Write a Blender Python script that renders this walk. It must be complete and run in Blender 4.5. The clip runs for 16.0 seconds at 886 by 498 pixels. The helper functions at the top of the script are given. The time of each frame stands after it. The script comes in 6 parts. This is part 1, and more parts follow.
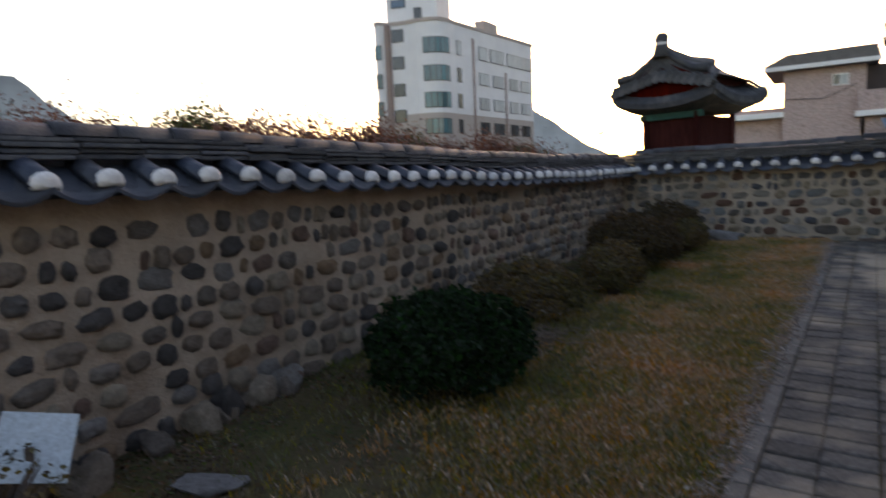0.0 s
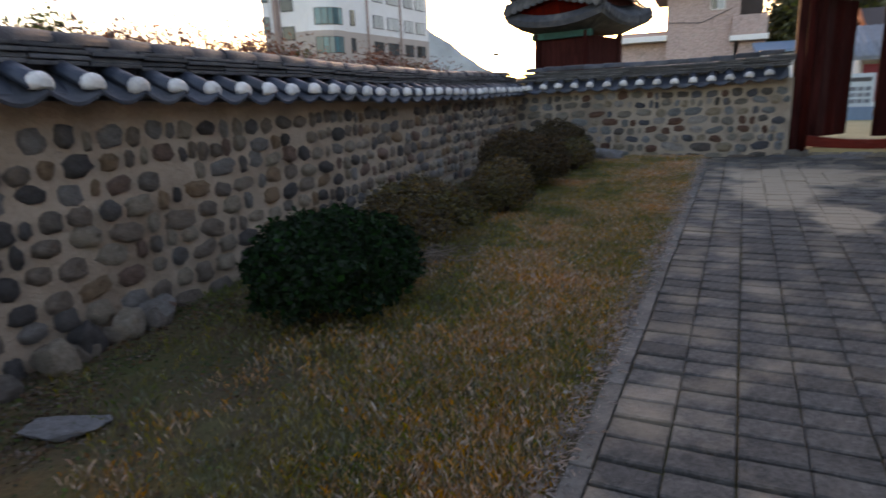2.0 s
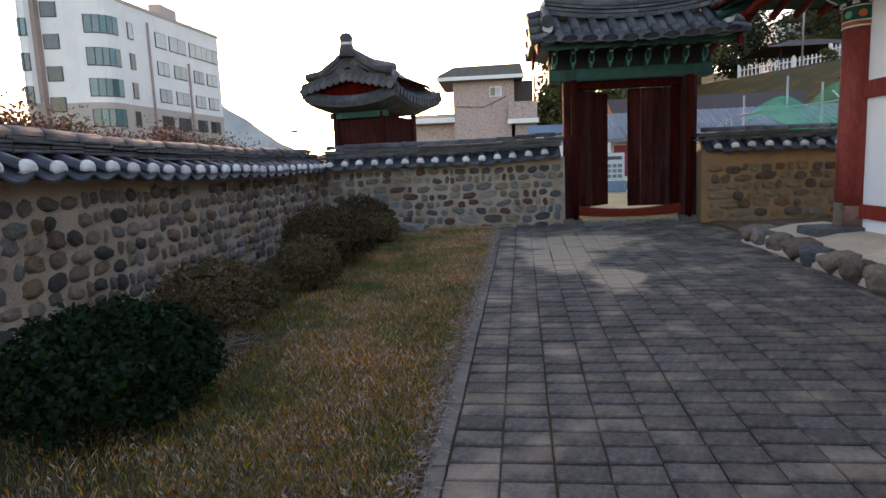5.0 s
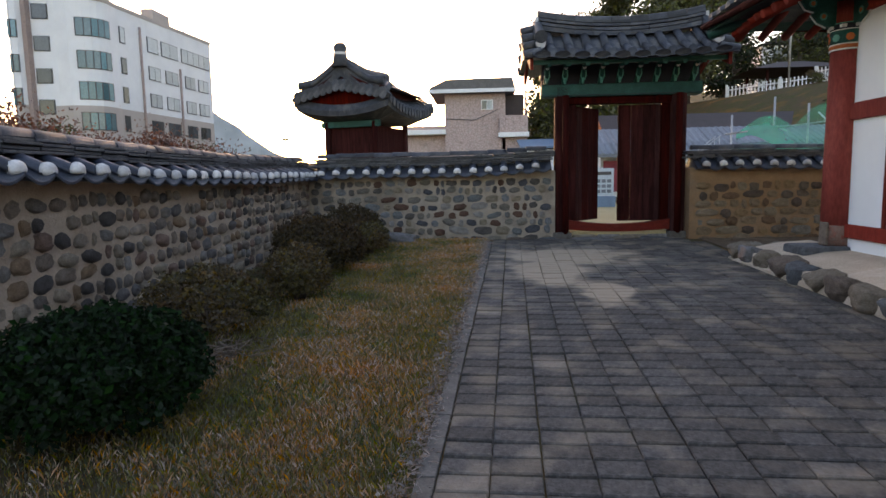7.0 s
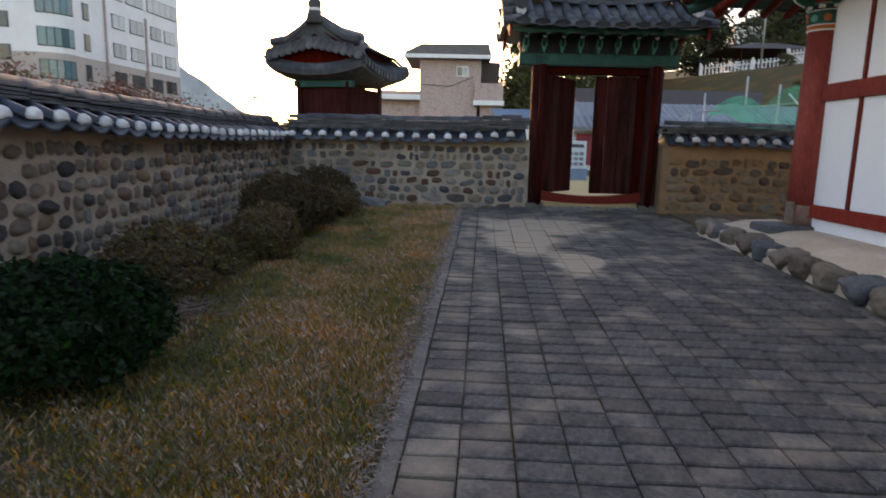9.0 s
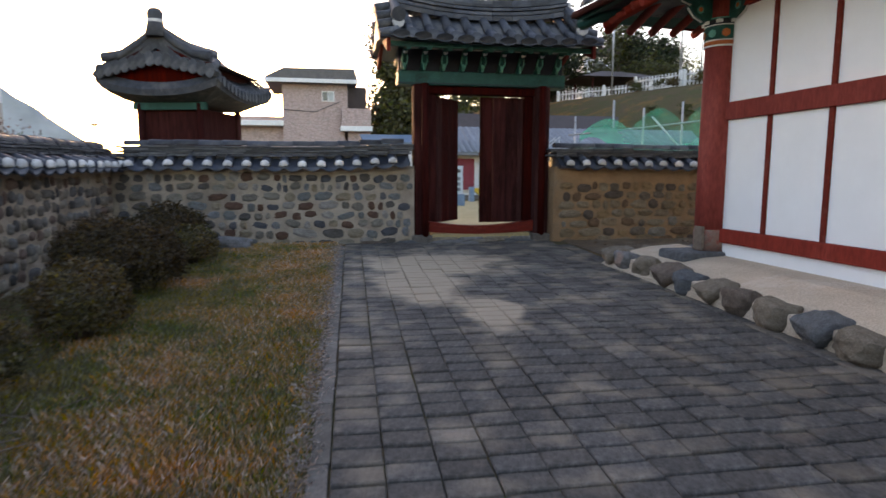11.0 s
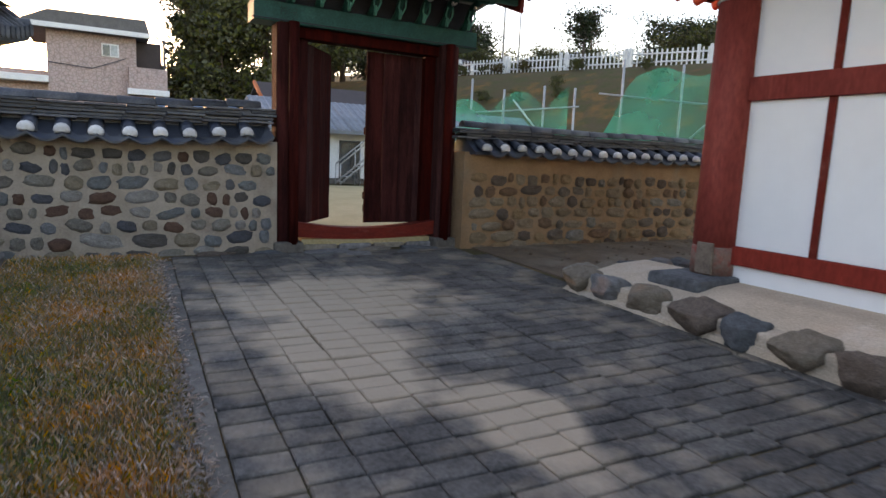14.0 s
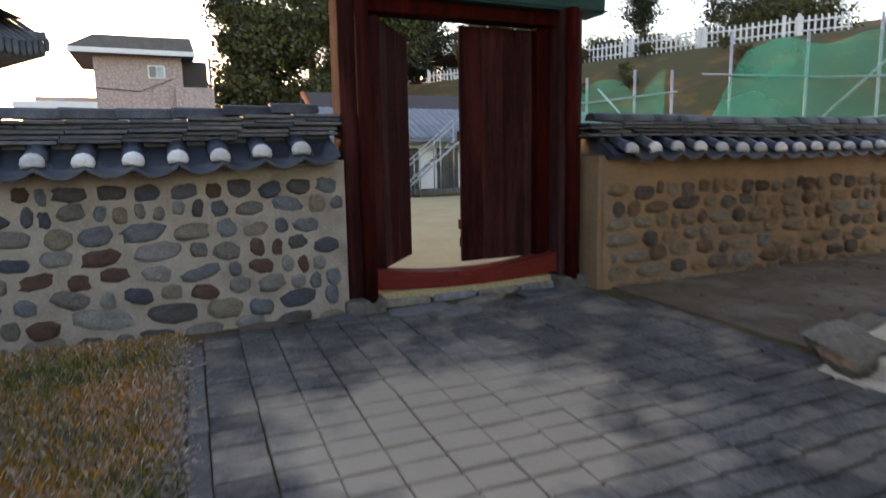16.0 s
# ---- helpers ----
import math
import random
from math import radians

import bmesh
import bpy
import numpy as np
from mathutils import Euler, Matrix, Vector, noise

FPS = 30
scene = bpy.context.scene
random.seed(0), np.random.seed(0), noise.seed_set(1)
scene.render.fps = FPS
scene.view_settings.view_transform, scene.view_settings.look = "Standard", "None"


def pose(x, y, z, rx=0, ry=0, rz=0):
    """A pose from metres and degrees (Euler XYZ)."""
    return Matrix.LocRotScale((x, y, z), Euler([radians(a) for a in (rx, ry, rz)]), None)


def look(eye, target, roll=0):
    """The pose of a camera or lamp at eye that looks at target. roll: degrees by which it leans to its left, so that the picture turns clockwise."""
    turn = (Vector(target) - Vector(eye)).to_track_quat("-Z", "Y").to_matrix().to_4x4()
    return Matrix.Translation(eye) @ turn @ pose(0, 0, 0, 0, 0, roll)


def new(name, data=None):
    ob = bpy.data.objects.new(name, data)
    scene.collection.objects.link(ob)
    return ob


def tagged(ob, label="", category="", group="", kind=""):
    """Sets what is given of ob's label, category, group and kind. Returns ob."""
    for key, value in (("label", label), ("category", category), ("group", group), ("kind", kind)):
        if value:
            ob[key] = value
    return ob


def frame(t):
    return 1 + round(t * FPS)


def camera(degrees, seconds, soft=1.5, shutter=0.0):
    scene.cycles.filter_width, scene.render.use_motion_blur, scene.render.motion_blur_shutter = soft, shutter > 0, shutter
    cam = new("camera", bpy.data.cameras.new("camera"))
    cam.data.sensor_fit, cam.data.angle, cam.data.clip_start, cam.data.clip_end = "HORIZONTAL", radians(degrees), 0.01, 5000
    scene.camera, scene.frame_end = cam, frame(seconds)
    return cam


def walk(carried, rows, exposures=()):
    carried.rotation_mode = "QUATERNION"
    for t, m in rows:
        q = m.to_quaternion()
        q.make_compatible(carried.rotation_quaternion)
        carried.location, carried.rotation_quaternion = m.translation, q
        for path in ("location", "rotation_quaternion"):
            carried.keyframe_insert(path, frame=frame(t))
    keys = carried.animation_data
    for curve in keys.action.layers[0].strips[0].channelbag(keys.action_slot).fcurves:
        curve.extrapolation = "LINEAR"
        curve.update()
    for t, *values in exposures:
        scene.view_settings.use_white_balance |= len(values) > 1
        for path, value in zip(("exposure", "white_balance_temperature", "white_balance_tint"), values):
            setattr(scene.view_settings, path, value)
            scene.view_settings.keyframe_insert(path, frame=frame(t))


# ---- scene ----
cam = camera(71.6, 16.0, shutter=0.5)
METRES, EYE, TILT, LEAN, TURN = 8.2, 1.5, 0.0, 0.0, 32.6
ROWS = [
    (0.0, 0.0, 0.0, 0.0, -0.27, -6.43, 2.35),
    (0.5, 0.0074, -0.0053, -0.0049, -6.21, -9.35, 2.85),
    (1.0, 0.0131, -0.0016, -0.005, -5.64, -10.0, 4.68),
    (1.5, 0.0228, 0.0025, -0.0109, -3.35, -11.95, 5.87),
    (2.0, 0.0145, 0.02, -0.0117, -9.73, -13.71, 2.3),
    (2.5, 0.008, 0.0316, -0.0121, -17.06, -12.53, 0.27),
    (3.0, 0.0187, 0.034, -0.0091, -25.42, -8.97, 2.17),
    (3.5, 0.0184, 0.0336, -0.01, -27.14, -8.65, 2.84),
    (6.0, 0.0181, 0.0382, -0.0089, -29.29, -6.5, 1.77),
    (6.5, 0.0171, 0.0382, -0.0091, -30.1, -6.13, 1.63),
    (7.0, 0.0155, 0.0378, -0.0103, -28.73, -6.59, 1.04),
    (7.5, 0.0153, 0.0378, -0.0106, -28.47, -7.25, 0.72),
    (8.0, 0.0148, 0.0381, -0.0114, -28.81, -7.6, 0.41),
    (8.5, 0.0133, 0.0399, -0.0125, -28.94, -8.38, -0.25),
    (9.0, 0.0155, 0.0471, -0.0148, -31.3, -9.57, -1.37),
    (9.5, 0.0325, 0.0739, -0.0188, -35.56, -12.08, 1.11),
    (10.0, 0.0523, 0.109, -0.0153, -36.77, -9.74, 1.28),
    (12.5, 0.1666, 0.389, -0.0059, -53.02, -5.43, -1.2),
    (13.0, 0.1978, 0.454, 0.0009, -47.84, -5.25, 0.88),
    (13.5, 0.2387, 0.5142, -0.0017, -58.68, -6.14, -2.86),
    (14.0, 0.2774, 0.5659, -0.0095, -61.5, -8.41, -2.52),
    (14.5, 0.3307, 0.622, 0.0011, -58.19, -7.84, 0.63),
    (15.0, 0.3779, 0.6857, -0.002, -60.63, -10.04, -1.59),
    (15.5, 0.4296, 0.7415, -0.0068, -58.95, -10.73, 1.44),
    (16.0, 0.4892, 0.7918, 0.0015, -57.21, -8.24, 1.07),
]
EXPOSURE, KELVIN, TINT = 2.25, 6750, 30
SKY = 0.15
STOPS = ((0.0, -.38), (0.5, -.32), (1.0, -.5), (1.5, -.42), (2.0, .1), (2.5, .5), (3.0, .6), (3.5, .4), (6.0, .2), (8.0, .12), (9.0, .12), (9.5, .3), (10.0, .35), (12.5, .25), (13.0, .08), (14.0, .35), (16.0, .38))
walk(cam, [(t, pose(0, 0, EYE, TILT, LEAN, TURN) @ pose(METRES * x, METRES * y, METRES * z, 90 + pitch, roll, yaw)) for t, x, y, z, yaw, pitch, roll in ROWS], [(t, EXPOSURE + stops, KELVIN, TINT) for t, stops in STOPS])

# ---------------------------------------------------------------- world and light
world = bpy.data.worlds.new("sky")
scene.world = world
world.use_nodes = True
wn = world.node_tree.nodes
sky = wn.new("ShaderNodeTexSky")
sky.sky_type = 'NISHITA'
sky.sun_disc = False
sky.sun_elevation = radians(5.5)
sky.sun_rotation = radians(-15.5)
sky.dust_density = 1.2
sky.air_density = 1.0
wn["Background"].inputs["Strength"].default_value = SKY
world.node_tree.links.new(sky.outputs["Color"], wn["Background"].inputs["Color"])
sun = new("sun", bpy.data.lights.new("sun", 'SUN'))
sun.data.energy = 0.5
sun.data.angle = radians(0.6)
sun.data.color = (1.0, 0.62, 0.32)
sun.matrix_world = look((0, 0, 0), (math.sin(radians(15.5)), -math.cos(radians(15.5)), -math.tan(radians(4.2))))


# ---------------------------------------------------------------- materials
def mat(name, a, b, scale=6.0, rough=0.85, bump=0.25, fine=60.0, vary=0.0, source="object", c=None, spec=0.3, metal=0.0, stretch=(1, 1, 1), coords="Object", grainy=.26):
    """Two-scale mottled surface between colours a and b (and stains of c); vary: how far pieces differ from each other."""
    m = bpy.data.materials.new(name)
    m.use_nodes = True
    nt = m.node_tree
    n, l = nt.nodes, nt.links
    p = n["Principled BSDF"]
    p.inputs["Roughness"].default_value = rough
    p.inputs["Specular IOR Level"].default_value = spec
    p.inputs["Metallic"].default_value = metal
    tc = n.new("ShaderNodeTexCoord")
    mp = n.new("ShaderNodeMapping")
    mp.inputs["Scale"].default_value = stretch
    l.new(tc.outputs[coords], mp.inputs["Vector"])

    def cloud(s, detail=5.0):
        t = n.new("ShaderNodeTexNoise")
        t.inputs["Scale"].default_value = s
        t.inputs["Detail"].default_value = detail
        t.inputs["Roughness"].default_value = 0.65
        l.new(mp.outputs["Vector"], t.inputs["Vector"])
        return t

    def ramp(src, lo, hi):
        r = n.new("ShaderNodeMapRange")
        r.inputs["From Min"].default_value, r.inputs["From Max"].default_value = lo, hi
        l.new(src, r.inputs["Value"])
        return r.outputs["Result"]

    def mix(f, x, y):
        k = n.new("ShaderNodeMix")
        k.data_type = 'RGBA'
        l.new(f, k.inputs["Factor"])
        for v, s in ((x, k.inputs["A"]), (y, k.inputs["B"])):
            if isinstance(v, tuple):
                s.default_value = (*v, 1)
            else:
                l.new(v, s)
        return k.outputs["Result"]

    big, small = cloud(scale), cloud(fine, 3.0)
    col = mix(ramp(big.outputs["Fac"], 0.35, 0.68), a, b)
    if c:
        col = mix(ramp(cloud(scale * 0.37).outputs["Fac"], 0.52, 0.66), col, c)
    grain = n.new("ShaderNodeHueSaturation")
    l.new(col, grain.inputs["Color"])
    l.new(ramp(small.outputs["Fac"], 0.3, 0.75), grain.inputs["Value"])
    mr = grain.inputs["Value"].links[0].from_node
    mr.inputs["To Min"].default_value, mr.inputs["To Max"].default_value = 1 - grainy, 1 + grainy
    out = grain.outputs["Color"]
    if vary:
        if source == "object":
            rnd = n.new("ShaderNodeObjectInfo").outputs["Random"]
        else:
            rnd = n.new("ShaderNodeNewGeometry").outputs["Random Per Island"]
        h = n.new("ShaderNodeHueSaturation")
        v = n.new("ShaderNodeMapRange")
        v.inputs["To Min"].default_value, v.inputs["To Max"].default_value = 1 - vary, 1 + vary
        l.new(rnd, v.inputs["Value"])
        l.new(v.outputs["Result"], h.inputs["Value"])
        w = n.new("ShaderNodeMath")
        w.operation = 'MULTIPLY_ADD'
        w.inputs[1].default_value, w.inputs[2].default_value = 7.31, 0.0
        l.new(rnd, w.inputs[0])
        fr = n.new("ShaderNodeMath")
        fr.operation = 'FRACT'
        l.new(w.outputs[0], fr.inputs[0])
        s = n.new("ShaderNodeMapRange")
        s.inputs["To Min"].default_value, s.inputs["To Max"].default_value = 1 - 1.3 * vary, 1 + .4 * vary
        l.new(fr.outputs[0], s.inputs["Value"])
        l.new(s.outputs["Result"], h.inputs["Saturation"])
        l.new(out, h.inputs["Color"])
        out = h.outputs["Color"]
    l.new(out, p.inputs["Base Color"])
    if bump:
        bp = n.new("ShaderNodeBump")
        bp.inputs["Strength"].default_value = bump
        bp.inputs["Distance"].default_value = 0.02
        ad = n.new("ShaderNodeMath")
        l.new(big.outputs["Fac"], ad.inputs[0])
        l.new(small.outputs["Fac"], ad.inputs[1])
        l.new(ad.outputs[0], bp.inputs["Height"])
        l.new(bp.outputs["Normal"], p.inputs["Normal"])
    return m


def stone_mat(name, stops, source="object"):
    """Field stones: each piece takes one colour of the list, with its own mottling."""
    m = mat(name, (0.9, 0.9, 0.9), (0.55, 0.53, 0.5), 3.0, 0.85, 0.8, 16.0, coords="Object", grainy=.35)
    nt = m.node_tree
    n, l = nt.nodes, nt.links
    p = n["Principled BSDF"]
    old = p.inputs["Base Color"].links[0].from_socket
    rnd = n.new("ShaderNodeObjectInfo").outputs["Random"] if source == "object" else n.new("ShaderNodeNewGeometry").outputs["Random Per Island"]
    cr = n.new("ShaderNodeValToRGB")
    cr.color_ramp.interpolation = 'CONSTANT'
    e = cr.color_ramp.elements
    while len(e) < len(stops):
        e.new(0.5)
    for i, c in enumerate(stops):
        e[i].position = i / len(stops)
        e[i].color = (*c, 1)
    l.new(rnd, cr.inputs["Fac"])
    k = n.new("ShaderNodeMix")
    k.data_type, k.blend_type = 'RGBA', 'MULTIPLY'
    k.inputs["Factor"].default_value = 1.0
    l.new(cr.outputs["Color"], k.inputs["A"])
    l.new(old, k.inputs["B"])
    l.new(k.outputs["Result"], p.inputs["Base Color"])
    return m


def glow_mat(name, c, strength):
    m = mat(name, c, c, bump=0)
    p = m.node_tree.nodes["Principled BSDF"]
    p.inputs["Emission Color"].default_value = (*c, 1)
    p.inputs["Emission Strength"].default_value = strength
    return m


BROWN_STONES = [(.2, .16, .13), (.085, .078, .075), (.27, .225, .18), (.17, .145, .125), (.22, .175, .14), (.13, .12, .115), (.31, .26, .2), (.19, .125, .098), (.22, .205, .19), (.26, .175, .11)]
GREY_STONES = [(.21, .19, .16), (.1, .105, .12), (.27, .25, .21), (.15, .15, .155), (.15, .085, .06), (.22, .23, .24), (.3, .25, .18), (.12, .11, .1), (.19, .2, .2), (.33, .31, .28)]
MUD_STONES = [(.25, .185, .115), (.18, .145, .11), (.29, .23, .16), (.13, .1, .08), (.31, .21, .115), (.24, .22, .19), (.2, .125, .075), (.27, .2, .13)]
M = {
    "mortar_brown": mat("brown_earth_mortar", (.42, .33, .25), (.33, .25, .185), 3.0, 0.95, 0.8, 45, c=(.26, .19, .135), grainy=.12),
    "mortar_grey": mat("sandy_lime_mortar", (.36, .30, .235), (.27, .22, .165), 3.0, 0.95, 0.5, 45, c=(.21, .17, .13), grainy=.12),
    "mortar_mud": mat("ochre_mud_plaster", (.31, .195, .108), (.235, .145, .08), 3.0, 0.95, 0.8, 45, c=(.25, .185, .125), grainy=.12),
    "stone_brown": stone_mat("brown_field_stone", BROWN_STONES),
    "stone_brown_far": stone_mat("brown_field_stone_far", BROWN_STONES, "island"),
    "stone_grey": stone_mat("grey_field_stone", GREY_STONES),
    "stone_mud": stone_mat("muddy_field_stone", MUD_STONES),
    "tile": mat("dark_clay_tile", (.018, .024, .040), (.03, .04, .060), 4.0, 0.42, 0.25, 50, vary=0.35, c=(.05, .055, .066), spec=0.45),
    "tile_edge": mat("weathered_tile_course", (.035, .039, .050), (.07, .074, .084), 4.0, 0.6, 0.35, 50, vary=0.45, c=(.1, .1, .1)),
    "tile_grey": mat("grey_roof_tile", (.034, .039, .05), (.065, .069, .078), 5.0, 0.6, 0.3, 50, vary=0.35, c=(.12, .117, .115)),
    "plaster": mat("white_lime_cap", (.62, .60, .57), (.48, .46, .43), 9.0, 0.9, 0.3, 60, vary=0.22, grainy=.1),
    "paver": mat("dark_clay_paver", (.115, .115, .12), (.075, .075, .08), 2.2, 0.85, 0.35, 40, vary=0.22, c=(.16, .155, .15), coords="Object"),
    "paver_base": mat("sandy_joint_fill", (.035, .033, .031), (.025, .024, .022), 4.0, 0.95, 0.3, 50),
    "kerb": mat("grey_kerb_stone", (.155, .138, .117), (.09, .08, .07), 4.0, 0.9, 0.4, 40, vary=0.15),
    "soil": mat("dry_soil", (.16, .115, .075), (.105, .078, .052), 3.0, 0.98, 0.6, 50, c=(.2, .16, .12)),
    "yard": mat("straw_coloured_lawn", (.42, .33, .18), (.33, .27, .13), 1.2, 0.95, 0.4, 30),
    "platform": mat("pale_sand_plaster", (.56, .45, .34), (.48, .385, .285), 3.0, 0.95, 0.35, 60, c=(.60, .51, .41)),
    "edge_stone": stone_mat("rough_edging_stone", [(.24, .235, .235), (.14, .148, .16), (.27, .22, .165), (.19, .145, .115), (.31, .275, .22), (.17, .175, .18)]),
    "red": mat("red_oxide_paint", (.25, .027, .015), (.19, .021, .012), 5.0, 0.7, 0.15, 40, spec=.1, vary=0.08, c=(.28, .04, .024), stretch=(1, 1, .25)),
    "red_old": mat("old_red_paint", (.17, .022, .013), (.12, .017, .011), 5.0, 0.7, 0.2, 40, spec=.12, c=(.2, .05, .035), stretch=(1, 3, 3)),
    "red_worn": mat("worn_red_paint", (.26, .12, .09), (.22, .17, .14), 14.0, 0.85, 0.35, 60, c=(.3, .06, .04)),
    "red_dark": mat("dark_red_brown_wood", (.050, .0065, .004), (.022, .004, .0035), 6.0, 0.85, 0.25, 50, vary=0.25, c=(.07, .009, .006), stretch=(3, 3, .3), spec=.04),
    "green": mat("green_temple_paint", (.012, .078, .062), (.009, .055, .046), 6.0, 0.6, 0.1, 40, c=(.018, .10, .078)),
    "green_light": mat("pale_green_paint", (.10, .33, .26), (.07, .25, .2), 9.0, 0.6, 0.1),
    "white_trim": mat("white_paint_trim", (.7, .7, .66), (.6, .6, .57), 6.0, 0.7, 0.1),
    "orange_trim_and_lit_edge": mat("orange_paint_and_lit_edge", (.5, .14, .04), (.4, .11, .03), 6.0, 0.7, 0.1),
    "black_trim": mat("black_paint_trim", (.02, .022, .03), (.03, .03, .04), 6.0, 0.7, 0.1),
    "panel": mat("white_wall_plaster", (.82, .82, .815), (.79, .79, .79), 0.8, 0.9, 0.03, 3.0, c=(.80, .795, .78), grainy=.02),
    "bark": mat("grey_brown_bark", (.12, .09, .07), (.07, .055, .045), 9.0, 0.95, 0.5),
    "twig": mat("dry_twigs", (.22, .17, .13), (.15, .11, .085), 9.0, 0.95, 0.3),
}


def leaf_mat(name, a, b, vary=0.45, trans=0.25):
    m = mat(name, a, b, 1.5, 0.9, 0.0, 30, vary=vary, source="island", coords="Object", spec=0.03)
    return m


M["leaf_dark"] = leaf_mat("dark_evergreen_leaf", (.008, .022, .007), (.014, .034, .010))
M["leaf_olive"] = leaf_mat("olive_azalea_leaf", (.085, .080, .024), (.12, .065, .026))
M["leaf_brown"] = leaf_mat("russet_azalea_leaf", (.072, .042, .018), (.05, .042, .017))
M["leaf_rust"] = leaf_mat("rust_red_leaf", (.25, .09, .05), (.19, .085, .055))
M["leaf_tree"] = leaf_mat("tree_leaf", (.07, .085, .025), (.10, .09, .03))
M["leaf_pine"] = leaf_mat("pine_needle", (.03, .045, .02), (.045, .055, .028))
M["grass"] = leaf_mat("autumn_grass_blade", (.26, .17, .03), (.07, .125, .02), 0.55)
M["grass_gold"] = leaf_mat("golden_grass_blade", (.52, .195, .028), (.36, .21, .04), 0.55)


# ---------------------------------------------------------------- geometry helpers
def gz(y):
    """Height of the courtyard ground, which climbs gently towards the gate."""
    return -0.17 + 0.025 * min(max(y, -1.0), 13.0)


def smooth(x):
    x = min(max(x, 0.0), 1.0)
    return x * x * (3 - 2 * x)


def hill(x, y):
    """Height of the land outside: flat round the yard, a slope towards the far corner."""
    u = 0.85 * x + 0.4 * y
    if y < 8 or u < 22:
        return gz(y)
    return gz(y) + 7.5 * smooth((u - 22) / 17) + 0.1 * max(0, u - 39) + 0.12 * max(0, min(u, 160) - 72)


def put(bm, x0, x1, y0, y1, z0, z1, bevel=0.0):
    """Adds a block between the given bounds."""
    made = bmesh.ops.create_cube(bm, size=1.0, matrix=Matrix.Translation(((x0 + x1) / 2, (y0 + y1) / 2, (z0 + z1) / 2)) @ Matrix.Diagonal((x1 - x0, y1 - y0, z1 - z0, 1)))
    if bevel:
        es = {e for v in made["verts"] for e in v.link_edges}
        bmesh.ops.bevel(bm, geom=list(es), offset=bevel, segments=2, affect='EDGES', profile=0.6)
    return bm


def block(x0, x1, y0, y1, z0, z1, bevel=0.0):
    return put(bmesh.new(), x0, x1, y0, y1, z0, z1, bevel)


def tube(bm, pts, radii, n=10, caps=True):
    """Adds a round bar along a line of points."""
    rings = []
    for i, p in enumerate(pts):
        p = Vector(p)
        a, b = Vector(pts[max(i - 1, 0)]), Vector(pts[min(i + 1, len(pts) - 1)])
        q = (b - a).to_track_quat('Z', 'Y')
        r = radii[i] if hasattr(radii, "__len__") else radii
        rings.append([bm.verts.new(p + q @ Vector((r * math.cos(2 * math.pi * k / n), r * math.sin(2 * math.pi * k / n), 0))) for k in range(n)])
    for s, t in zip(rings, rings[1:]):
        for k in range(n):
            f = bm.faces.new((s[k], s[(k + 1) % n], t[(k + 1) % n], t[k]))
            f.smooth = True
    if caps:
        bm.faces.new(rings[0][::-1])
        bm.faces.new(rings[-1])
    return bm


def prism(bm, outline, axis, a, b):
    """Adds a solid from an outline in two axes, drawn out along the third."""
    def at(u, v, w):
        return {"x": (w, u, v), "y": (u, w, v), "z": (u, v, w)}[axis]
    s = [bm.verts.new(at(u, v, a)) for u, v in outline]
    t = [bm.verts.new(at(u, v, b)) for u, v in outline]
    k = len(outline)
    for i in range(k):
        bm.faces.new((s[i], s[(i + 1) % k], t[(i + 1) % k], t[i]))
    bm.faces.new(s[::-1])
    bm.faces.new(t)
    bmesh.ops.recalc_face_normals(bm, faces=bm.faces)
    return bm


def mesh_of(name, bm):
    me = bpy.data.meshes.new(name)
    bm.to_mesh(me)
    bm.free()
    return me


def part(name, bm, material, parent=None, label="", m=None):
    """Links a bmesh or a shared mesh as one object, under a thing or a part; places are in world metres."""
    me = mesh_of(name, bm) if isinstance(bm, bmesh.types.BMesh) else bm
    if not me.materials:
        me.materials.append(material)
    ob = new(name, me)
    if parent:
        ob.parent = parent
        ob.matrix_parent_inverse = parent.matrix_basis.inverted() if parent.type == 'EMPTY' else Matrix()
    if m is not None:
        ob.matrix_basis = m
    return tagged(ob, label) if label else ob


def thing(name, place, label, category, group="", kind=""):
    ob = new(name)
    ob.empty_display_size = 0.2
    ob.matrix_basis = Matrix.Translation(place)
    return tagged(ob, label, category, group, kind)


def solid(name, bm, material, label, category, kind="structure", group=""):
    return tagged(part(name, bm, material), label, category, group, kind)


def pebble(rng, n=12):
    """A broken field stone about 1 wide and 1 high in its own x and z, its flattish worn face towards -y."""
    bm = bmesh.new()
    ph = [2 * math.pi * k / n + rng.uniform(-.2, .2) for k in range(n)]
    sq = rng.uniform(2.2, 4.5)
    rad = [0.5 * rng.uniform(0.82, 1.06) * (abs(math.cos(a)) ** sq + abs(math.sin(a)) ** sq) ** (-1 / sq) for a in ph]
    def ring(s, y, rough):
        return [bm.verts.new((s * r * math.cos(a) * rng.uniform(1 - rough, 1), y + rng.uniform(-rough, rough), s * r * math.sin(a) * rng.uniform(1 - rough, 1))) for r, a in zip(rad, ph)]
    r0, r1, r2, r3 = ring(1.0, 0.25, 0), ring(1.0, -0.2, .06), ring(0.84, -0.7, .14), ring(.45, -.9, .18)
    c = bm.verts.new((rng.uniform(-.1, .1), -0.95, rng.uniform(-.1, .1)))
    for s, t in ((r0, r1), (r1, r2), (r2, r3)):
        for k in range(n):
            bm.faces.new((s[k], s[(k + 1) % n], t[(k + 1) % n], t[k])).smooth = True
    for k in range(n):
        bm.faces.new((r3[k], r3[(k + 1) % n], c)).smooth = True
    bmesh.ops.recalc_face_normals(bm, faces=bm.faces)
    return mesh_of("stone", bm)


